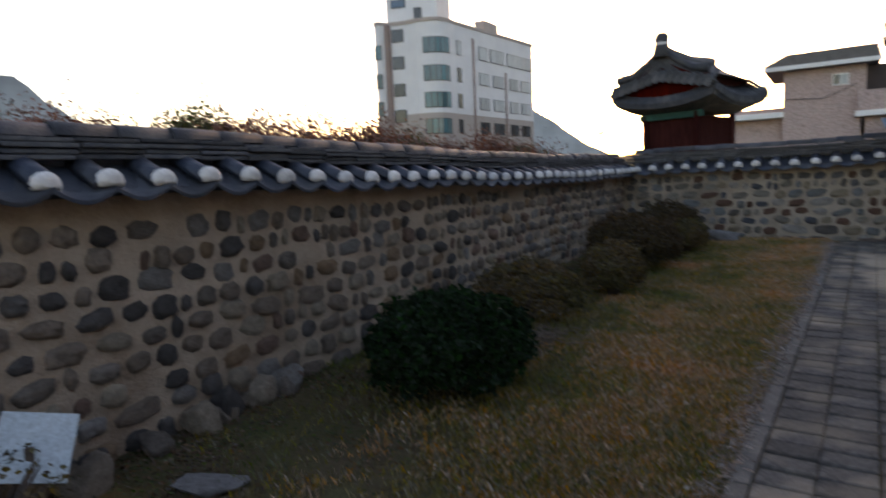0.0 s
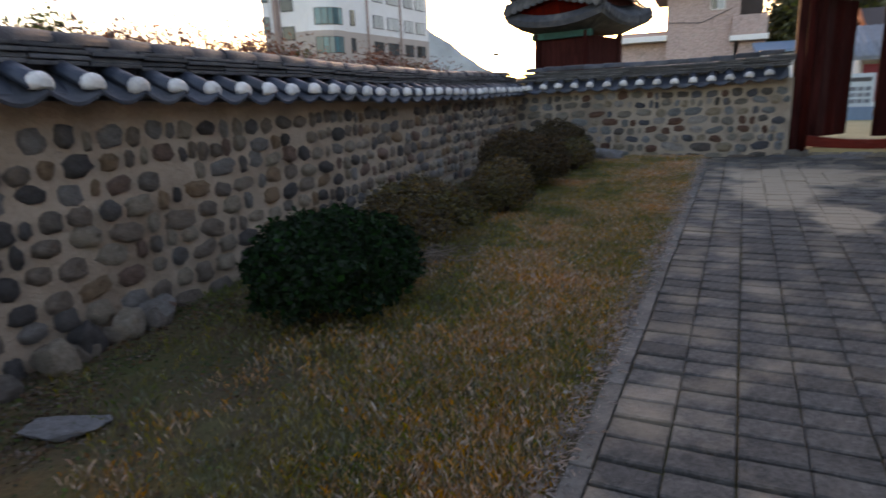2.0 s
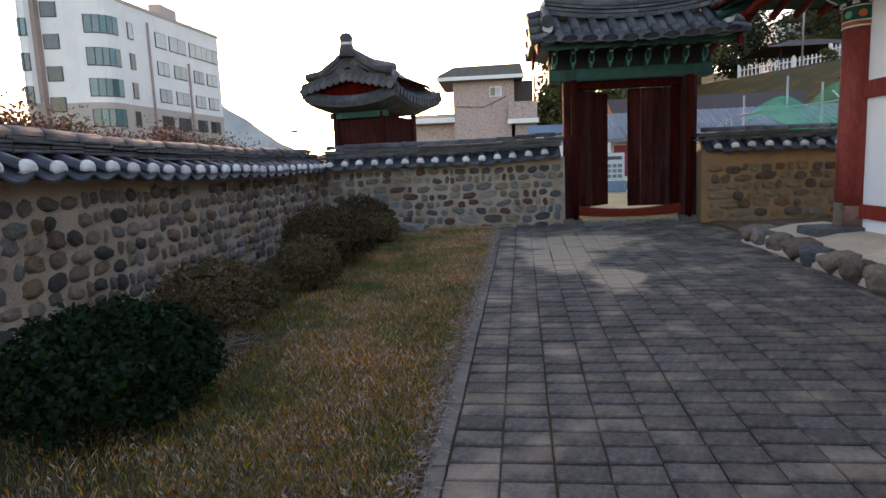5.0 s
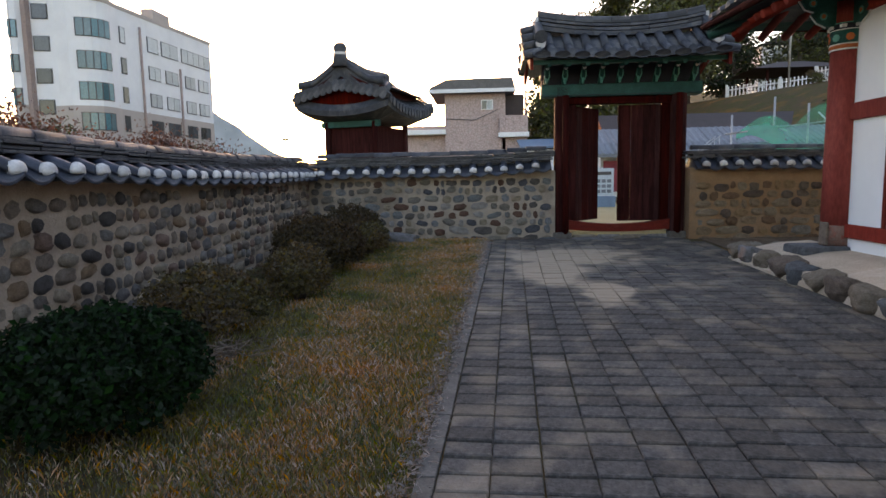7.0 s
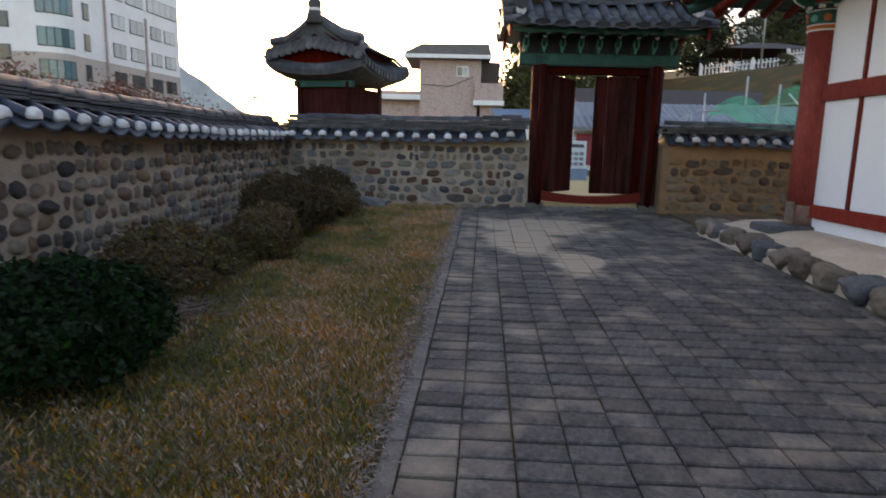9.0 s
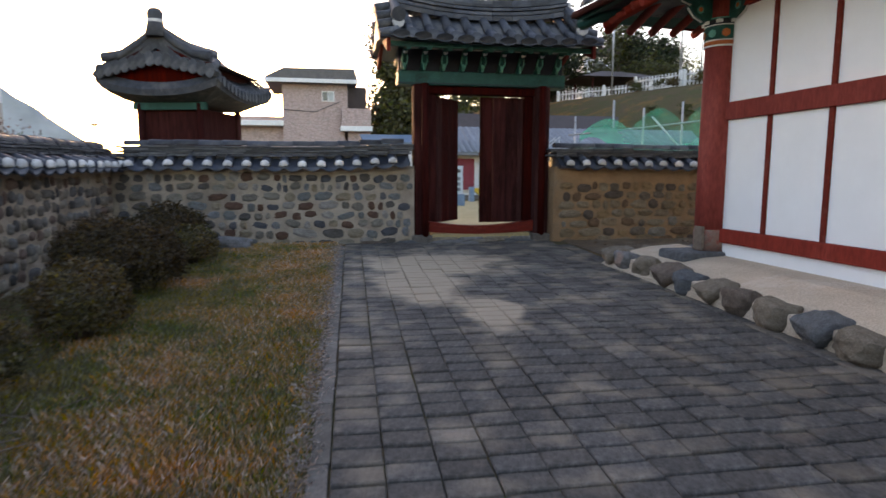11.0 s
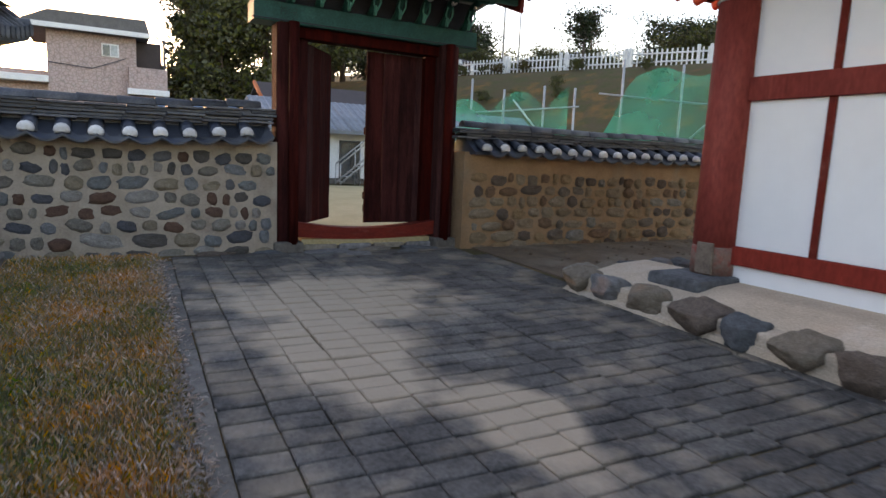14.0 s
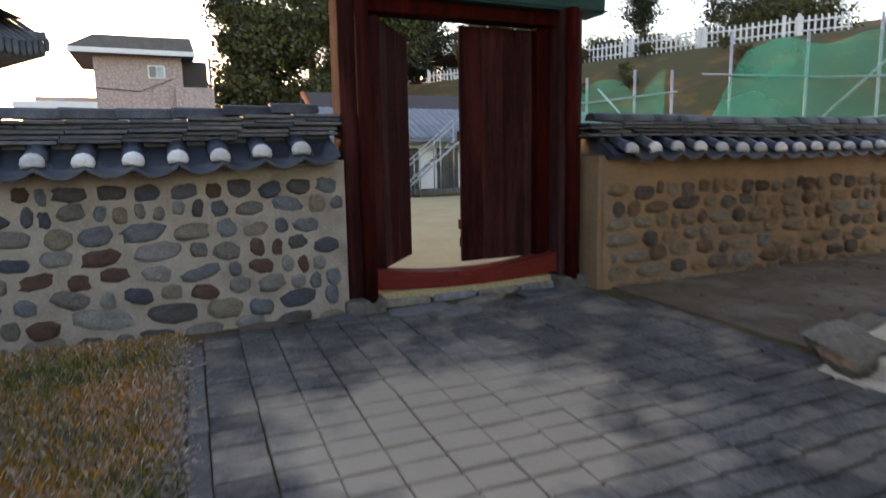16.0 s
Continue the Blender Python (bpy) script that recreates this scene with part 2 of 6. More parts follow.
STONE_RNG = random.Random(5)
PEBBLES = [pebble(STONE_RNG) for _ in range(26)]


def stone_course(rng, length, z0, z1, rows, wide, keep=1.0):
    """Places of stones in wavering rows: along, height, width, tall, tilt."""
    out = []
    h = (z1 - z0) / rows
    for r in range(rows):
        s = rng.uniform(0, wide * .6)
        grow = 1.25 if r < 2 else (0.85 if r > rows - 3 else 1.0)
        while s < length:
            w = wide * rng.choice((.5, .75, 1.0, 1.0, 1.3, 1.55)) * rng.uniform(.8, 1.2) * grow
            tall = h * rng.uniform(0.74, 1.06) * (1.1 if r < 2 else 1.0)
            if s + w < length and rng.random() < keep:
                out.append((s + w / 2, z0 + (r + .5) * h + rng.uniform(-.16, .16) * h, w * .95, tall, rng.uniform(-14, 14)))
            s += w + rng.uniform(.008, .04)
    return out


def lay_stones(wall, rng, spots, frame_m, near, material, far_material, proud=0.035):
    """Stones in a wall's face. frame_m: the face's own frame (x along, z up, -y outwards); near(s): whether a stone is a piece of its own."""
    verts, faces, base = [], [], 0
    sets = {}
    for s, z, w, h, tilt in spots:
        me = PEBBLES[rng.randrange(len(PEBBLES))]
        m = frame_m @ Matrix.LocRotScale((s, 0, z), Euler((0, radians(tilt), 0)), (w, proud * rng.uniform(.7, 1.5), h))
        if near(s):
            if me.name not in sets:
                sets[me.name] = me.copy()
                sets[me.name].materials.clear()
            part("stone", sets[me.name], material, wall, m=m)
        else:
            verts += [tuple(m @ v.co) for v in me.vertices]
            faces += [tuple(i + base for i in f.vertices) for f in me.polygons]
            base += len(me.vertices)
    if verts:
        me = bpy.data.meshes.new("stones")
        me.from_pydata(verts, [], faces)
        me.shade_smooth()
        tagged(part("stones", me, far_material, wall), kind="stuff")


def mortar_face(wall, face, length, z0, z1, material, amp=.016):
    """The hand-smeared, uneven mortar skin on a wall's face."""
    nx, nz = int(length / .07), int((z1 - z0) / .07)
    verts, faces = [], []
    for j in range(nz + 1):
        for i in range(nx + 1):
            s, z = length * i / nx, z0 + (z1 - z0) * j / nz
            d = amp * (.5 + noise.noise((s * 2.1, z * 2.6, 4)) + .8 * noise.noise((s * 6.5, z * 8, 1)) + .35 * noise.noise((s * 15, z * 15, 7)))
            verts.append(tuple(face @ Vector((s, -.004 - max(0, d), z))))
    for j in range(nz):
        for i in range(nx):
            a = j * (nx + 1) + i
            faces.append((a, a + 1, a + nx + 2, a + nx + 1))
    me = bpy.data.meshes.new("mortar_skin")
    me.from_pydata(verts, [], faces)
    me.shade_smooth()
    part("mortar_skin", me, material, wall)


# ---------------------------------------------------------------- tiled wall copings
def half_tile(length, r, drop, taper=0.93, n=8):
    """A convex tile lying along -y, sloping down by drop."""
    bm = bmesh.new()
    rows = []
    for y, k, z in ((0, taper, drop), (-length, 1.0, 0.0)):
        rows.append([bm.verts.new((k * r * math.cos(math.pi * i / n), y, z + k * r * math.sin(math.pi * i / n))) for i in range(n + 1)])
    for i in range(n):
        bm.faces.new((rows[0][i], rows[0][i + 1], rows[1][i + 1], rows[1][i])).smooth = True
    bm.faces.new(rows[1])
    bm.faces.new(rows[0][::-1])
    bm.faces.new((rows[0][0], rows[1][0], rows[1][n], rows[0][n]))
    bmesh.ops.recalc_face_normals(bm, faces=bm.faces)
    return mesh_of("convex_tile", bm)


def trough_tile(length, w, drop, sag=0.05, thick=0.018, n=8):
    """A concave tile lying along -y between two convex ones, its lower edge hanging in a curve."""
    bm = bmesh.new()
    g = []
    for y, z in ((0, drop), (-length, 0.0)):
        for t in (0, -thick):
            g.append([bm.verts.new((w * (i / n - .5), y, z + t - sag * math.sin(math.pi * i / n))) for i in range(n + 1)])
    for i in range(n):
        bm.faces.new((g[0][i], g[0][i + 1], g[2][i + 1], g[2][i])).smooth = True
        bm.faces.new((g[1][i], g[1][i + 1], g[3][i + 1], g[3][i])).smooth = True
        bm.faces.new((g[2][i], g[2][i + 1], g[3][i + 1], g[3][i]))
    bmesh.ops.recalc_face_normals(bm, faces=bm.faces)
    return mesh_of("trough_tile", bm)


def cap_mesh(r):
    """A white plaster plug in the mouth of a convex tile, slightly bulging towards -y."""
    bm = bmesh.new()
    n = 12
    prof = ((1.0, 0.02), (1.0, -0.012), (.8, -0.04), (.4, -0.055))
    rows = [[bm.verts.new((k * r * math.cos(2 * math.pi * i / n), y, k * r * max(math.sin(2 * math.pi * i / n), -.45) * .95)) for i in range(n)] for k, y in prof]
    for s, t in zip(rows, rows[1:]):
        for i in range(n):
            bm.faces.new((s[i], s[(i + 1) % n], t[(i + 1) % n], t[i])).smooth = True
    bm.faces.new(rows[-1])
    bm.faces.new(rows[0][::-1])
    bmesh.ops.recalc_face_normals(bm, faces=bm.faces)
    return mesh_of("end_cap", bm)


def coping(name, origin, turn, length, pitch, eave, lift, label, rng, sides=(0, 180), courses=4, step=.036):
    """A tiled coping along a wall: x runs along it, the first side faces -y. eave: height of the tile mouths; lift(s): unevenness."""
    top = tagged(new(name), label, "wall coping", kind="structure")
    top.matrix_basis = Matrix.Translation((*origin, 0)) @ Matrix.Rotation(radians(turn), 4, 'Z')
    base = top.matrix_basis.copy()

    def lay(nm, me, material, m):
        ob = part(nm, me, material, top, m=m)
        ob.matrix_parent_inverse = Matrix()
        return ob
    conv, trough, cap = half_tile(.34, .082, .15), trough_tile(.405, pitch + .01, .165, .072, .024), cap_mesh(.078)
    count = int(length / pitch)
    for side in sides:
        flip = Matrix.Translation((length / 2, 0, 0)) @ Matrix.Rotation(radians(side), 4, 'Z') @ Matrix.Translation((-length / 2, 0, 0))
        for k in range(count):
            s = (k + .5) * pitch
            j = lambda a: rng.uniform(-a, a)
            z = eave + lift(s if side == 0 else length - s)
            lay("convex_tile", conv, M["tile"], flip @ pose(s + j(.012), -.12 + j(.012), z - .015 + j(.008), j(1.5), 0, j(2)))
            lay("end_cap", cap, M["plaster"], flip @ pose(s + j(.008), -.462 + j(.012), z + .012 + j(.008), j(5), j(8), j(6)))
            lay("trough_tile", trough, M["tile"], flip @ pose(s + pitch / 2, -.12, z - .012 + j(.005), 0, 0, j(1.2)))
    rowlen = .42
    slabs = [mesh_of("tile_course", block(-rowlen / 2 + .004, rowlen / 2 - .004, -hw, hw, -.013, .013, .005)) for hw in (.235, .2, .215, .18, .195)]
    ridge = bmesh.new()
    n = 8
    ring = [[ridge.verts.new((x, -.085 * kk * math.cos(math.pi * i / n), .085 * kk * math.sin(math.pi * i / n))) for i in range(n + 1)] for x, kk in ((-.205, 1.0), (-.19, 1.04), (.205, .97))]
    for s, t in zip(ring, ring[1:]):
        for i in range(n):
            ridge.faces.new((s[i], s[i + 1], t[i + 1], t[i])).smooth = True
    for rr in (ring[0], ring[-1]):
        ridge.faces.new(rr)
    bmesh.ops.recalc_face_normals(ridge, faces=ridge.faces)
    ridge = mesh_of("ridge_tile", ridge)
    for c in range(courses):
        s = rng.uniform(0, .2) - .2
        while s < length:
            m = s + rowlen / 2
            z = eave + .165 + c * step + lift(min(max(m, 0), length))
            if 0 <= m <= length:
                lay("tile_course", slabs[c], M["tile_edge"], pose(m, rng.uniform(-.012, .012), z + rng.uniform(-.004, .004), 0, rng.uniform(-.35, .35), rng.uniform(-.8, .8)))
            s += rowlen
    s = 0.2
    while s < length - .1:
        lay("ridge_tile", ridge, M["tile_edge"], pose(s, rng.uniform(-.008, .008), eave + .157 + courses * step + lift(s) + rng.uniform(-.004, .004), 0, rng.uniform(-.8, .8), rng.uniform(-1, 1)))
        s += .395
    core = [(-.4, eave - .06), (.4, eave - .06), (.4, eave - .02), (.15, eave + .13), (.15, eave + .13 + courses * step), (-.15, eave + .13 + courses * step), (-.15, eave + .13), (-.4, eave - .02)]
    bm = bmesh.new()
    steps = max(2, int(length / .5))
    sec = [[bm.verts.new((length * k / steps, y, z + lift(length * k / steps) - .012)) for y, z in core] for k in range(steps + 1)]
    for a, b in zip(sec, sec[1:]):
        for i in range(len(core)):
            bm.faces.new((a[i], a[(i + 1) % len(core)], b[(i + 1) % len(core)], b[i]))
    bm.faces.new(sec[0])
    bm.faces.new(sec[-1][::-1])
    bmesh.ops.recalc_face_normals(bm, faces=bm.faces)
    lay("coping_bed", bm, M["tile"], Matrix())
    return top


# ---------------------------------------------------------------- ground
def build_ground():
    def spread(a, b, fine, near, far):
        v, out = near, [near]
        while v < b:
            v += fine if v < far else max(fine, (v - far) * .25)
            out.append(v)
        v = near
        while v > a:
            v -= max(fine, (near - v) * .3)
            out.insert(0, v)
        return out
    xs = spread(-3000, 3000, 1.0, -6.0, 60.0)
    ys = spread(-3000, 3000, 1.0, -2.0, 90.0)
    verts = [(x, y, hill(x, y) - 0.012) for y in ys for x in xs]
    n = len(xs)
    faces = [(j * n + i, j * n + i + 1, (j + 1) * n + i + 1, (j + 1) * n + i) for j in range(len(ys) - 1) for i in range(n - 1)]
    me = bpy.data.meshes.new("ground")
    me.from_pydata(verts, [], faces)
    me.shade_smooth()
    mm = mat("courtyard_earth_and_turf", (.105, .075, .045), (.075, .08, .03), 1.3, 0.97, 0.8, 35, c=(.2, .11, .04), spec=.08)
    return solid("ground", me, mm, "earth and thin autumn turf, rising to a grassy slope", "ground")


build_ground()
lawn = bmesh.new()
put(lawn, -3.2, 16, 14.6, 28.6, .10, .165)
solid("lawn_outside", lawn, M["yard"], "straw-coloured open yard beyond the gate", "lawn")
bm = bmesh.new()
prism(bm, [(9.0, gz(9) + .004), (12.7, gz(12.7) + .012), (12.7, 0), (9.0, -.1)], "x", 4.12, 9.5)
solid("soil_strip", bm, M["soil"], "bare brown soil along the mud wall", "soil")

rng = random.Random(45)
bm = bmesh.new()
for k in range(260):
    x, y, r = rng.uniform(4.2, 9.2), rng.uniform(10.4, 12.66), rng.choice((.008, .012, .016, .03))
    bmesh.ops.create_icosphere(bm, subdivisions=1, radius=1.0, matrix=Matrix.LocRotScale((x, y, gz(y) + r * .4), Euler((rng.uniform(0, 3), rng.uniform(0, 3), 0)), (r * rng.uniform(.8, 1.6), r, r * .8)))
solid("soil_clods", bm, M["soil"], "crumbs and small stones on the bare soil", "gravel", kind="stuff")

# ---------------------------------------------------------------- courtyard walls
rng = random.Random(11)
WALL_Y0, WALL_Y1 = -6.0, 12.95
LEFT_LEN = WALL_Y1 + .5 - WALL_Y0
left_lift = lambda s: 0.045 * math.cos((s - 7.6) * .42) - 0.02 + .008 * math.sin(s * 2.3)
wall_left = solid("wall_left", block(-4.25, -3.74, WALL_Y0, WALL_Y1 + .5, -.35, 1.52), M["mortar_brown"], "courtyard wall of field stones in brown earth mortar", "stone wall")
face = Matrix(((0, -1, 0, -3.735), (1, 0, 0, WALL_Y0), (0, 0, 1, 0), (0, 0, 0, 1)))
spots = []
for s, z, w, h, tilt in stone_course(rng, LEFT_LEN - .5, -.14, 1.33, 9, .19, .97):
    spots.append((s, z + .012 * (s - 9) * (1 if z < .4 else .3), w, h, tilt))
lay_stones(wall_left, rng, spots, face, lambda s: 8.0 < s < 12.2, M["stone_brown"], M["stone_brown_far"], .05)
mortar_face(wall_left, face, LEFT_LEN - .5, -.3, 1.51, M["mortar_brown"])
coping("coping_left", (-3.995, WALL_Y0), 90, LEFT_LEN, .34, 1.535, left_lift, "dark clay tile coping with white plastered tile ends", rng)

wall_gate_left = solid("wall_front_left", block(-3.738, 1.358, 12.95, 13.45, -.1, 1.53), M["mortar_grey"], "front wall of grey field stones in sandy mortar", "stone wall")
face = pose(-3.7, 12.945, 0)
lay_stones(wall_gate_left, rng, stone_course(rng, 5.06, .08, 1.40, 8, .23, 1.0), face, lambda s: s > -1, M["stone_grey"], None, .04)
mortar_face(wall_gate_left, face, 5.05, 0, 1.5, M["mortar_grey"], .012)
coping("coping_front_left", (-3.55, 13.2), 0, 4.82, .31, 1.56, lambda s: .012 * math.sin(s * 1.7) + .03 * smooth((s - 3.6) / 1.2) - .05 * (1 - s / 4.82), "dark clay tile coping with white plastered tile ends", rng, courses=5, step=.038)

wall_gate_right = solid("wall_front_right", block(3.942, 10.5, 12.70, 13.2, -.1, 1.53), M["mortar_mud"], "front wall of stones set in ochre mud plaster", "mud wall")
face = pose(4.0, 12.695, 0)
mud = [(s, z, w * 1.05, h * 1.12, t * .25) for s, z, w, h, t in stone_course(rng, 6.4, .04, 1.24, 7, .27, 1.0)]
lay_stones(wall_gate_right, rng, mud, face, lambda s: s > -1, M["stone_mud"], None, .055)
mortar_face(wall_gate_right, face, 6.4, 0, 1.5, M["mortar_mud"], .022)
coping("coping_front_right", (4.02, 12.95), 0, 6.4, .31, 1.565, lambda s: .01 * math.sin(s * 1.9), "dark clay tile coping with pale plastered tile ends", rng, courses=4, step=.04)
for ob in ((block(-4.2, -3.7, -6.5, -6.0, -.4, 1.7)),):
    solid("wall_back", put(ob, -4.25, 9.0, -6.6, -6.05, -.4, 1.7), M["mortar_brown"], "plain earth wall that closes the courtyard", "wall")


# ---------------------------------------------------------------- paving
PATH_X0, PATH_X1, COLW, ROWH = -0.312, 3.43, .267, .182


def skew(x, y):
    """The path runs a little askew to the walls."""
    return x + .043 * (y - 3.3)


def slope(x, y, z=0.0):
    return Matrix.Translation((skew(x, y), y, gz(y) + z)) @ Matrix.Rotation(-math.atan(.043), 4, 'Z') @ Matrix.Rotation(math.atan(.025), 4, 'X')


bm = bmesh.new()
prism(bm, [(-6.0, gz(-6) - .1), (-1.0, gz(-1) - .1), (13.0, gz(13) - .1), (13.0, gz(13) - .02), (-1.0, gz(-1) - .02), (-6.0, gz(-6) - .02)], "x", -.45, 4.1)
for v in bm.verts:
    v.co.x = skew(v.co.x, v.co.y)
paving = solid("pavement", bm, M["paver_base"], "courtyard path of worn dark grey clay pavers", "paving")


def paver_mesh(w, h):
    bm = block(-w / 2, w / 2, -h / 2, h / 2, -.03, .016)
    top = [e for e in bm.edges if all(v.co.z > 0 for v in e.verts)]
    bmesh.ops.bevel(bm, geom=top, offset=.008, segments=1, affect='EDGES')
    return mesh_of("paver", bm)


def dusty_paver(name, floor_dust):
    """Dark pavers, with a broad patch of pale sand trodden over them before the gate."""
    m = mat(name, (.108, .099, .089), (.050, .046, .043), 3.5, 0.9, 0.6, 40, vary=0.22, c=(.15, .137, .12), spec=.2, grainy=.34)
    nt = m.node_tree
    n, l = nt.nodes, nt.links
    p = n["Principled BSDF"]
    old = p.inputs["Base Color"].links[0].from_socket
    g = n.new("ShaderNodeNewGeometry")
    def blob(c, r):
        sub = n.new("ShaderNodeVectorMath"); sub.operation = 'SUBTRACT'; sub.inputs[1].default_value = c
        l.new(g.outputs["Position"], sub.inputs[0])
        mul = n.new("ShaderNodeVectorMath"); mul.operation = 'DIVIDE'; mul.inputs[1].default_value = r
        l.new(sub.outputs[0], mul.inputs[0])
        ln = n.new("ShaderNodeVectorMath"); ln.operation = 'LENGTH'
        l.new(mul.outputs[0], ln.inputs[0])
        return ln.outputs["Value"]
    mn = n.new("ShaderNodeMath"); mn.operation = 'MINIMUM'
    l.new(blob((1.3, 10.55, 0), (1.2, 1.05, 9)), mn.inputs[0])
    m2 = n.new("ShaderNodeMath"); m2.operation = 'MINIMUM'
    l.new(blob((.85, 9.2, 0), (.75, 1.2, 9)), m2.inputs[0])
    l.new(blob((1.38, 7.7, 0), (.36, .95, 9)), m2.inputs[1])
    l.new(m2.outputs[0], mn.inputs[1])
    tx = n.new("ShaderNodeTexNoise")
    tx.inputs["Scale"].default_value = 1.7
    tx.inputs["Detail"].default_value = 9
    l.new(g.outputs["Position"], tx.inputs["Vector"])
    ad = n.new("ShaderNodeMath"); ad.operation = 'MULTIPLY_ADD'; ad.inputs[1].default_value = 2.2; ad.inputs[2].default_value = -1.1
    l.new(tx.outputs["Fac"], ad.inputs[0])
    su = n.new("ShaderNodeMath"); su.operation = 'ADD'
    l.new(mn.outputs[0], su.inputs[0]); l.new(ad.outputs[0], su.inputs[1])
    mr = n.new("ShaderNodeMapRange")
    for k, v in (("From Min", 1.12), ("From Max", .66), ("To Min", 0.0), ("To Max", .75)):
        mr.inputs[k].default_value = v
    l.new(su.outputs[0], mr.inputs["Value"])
    thin = n.new("ShaderNodeTexNoise")
    thin.inputs["Scale"].default_value = 2.3
    thin.inputs["Detail"].default_value = 8
    l.new(g.outputs["Position"], thin.inputs["Vector"])
    film_ = n.new("ShaderNodeMapRange")
    for key, val in (("From Min", .5 - floor_dust), ("From Max", .8 - floor_dust), ("To Min", 0.0), ("To Max", .6)):
        film_.inputs[key].default_value = val
    l.new(thin.outputs["Fac"], film_.inputs["Value"])
    mx = n.new("ShaderNodeMath"); mx.operation = 'MAXIMUM'
    l.new(mr.outputs["Result"], mx.inputs[0]); l.new(film_.outputs["Result"], mx.inputs[1])
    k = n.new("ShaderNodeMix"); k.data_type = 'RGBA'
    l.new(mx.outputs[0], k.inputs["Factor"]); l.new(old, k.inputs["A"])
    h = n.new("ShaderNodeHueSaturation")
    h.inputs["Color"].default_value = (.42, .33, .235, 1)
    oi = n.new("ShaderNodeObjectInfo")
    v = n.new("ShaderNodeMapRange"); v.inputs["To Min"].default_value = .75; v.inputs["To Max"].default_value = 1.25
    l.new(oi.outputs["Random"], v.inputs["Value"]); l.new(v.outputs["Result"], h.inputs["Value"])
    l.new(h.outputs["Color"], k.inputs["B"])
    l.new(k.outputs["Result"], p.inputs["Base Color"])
    return m


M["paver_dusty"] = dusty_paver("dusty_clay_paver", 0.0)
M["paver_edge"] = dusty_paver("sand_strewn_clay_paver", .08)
PAVER = paver_mesh(COLW - .007, ROWH - .024)
PAVER_SIDE = paver_mesh(COLW - .007, ROWH - .024)
PAVER_LONG = paver_mesh(.22, .36)
KERB = mesh_of("kerb_stone", block(-.05, .05, -.38, .38, -.08, .014, .012))


# ---------------------------------------------------------------- hall beside the path
HX, HY1, HY0 = 4.84, 9.15, -5.5


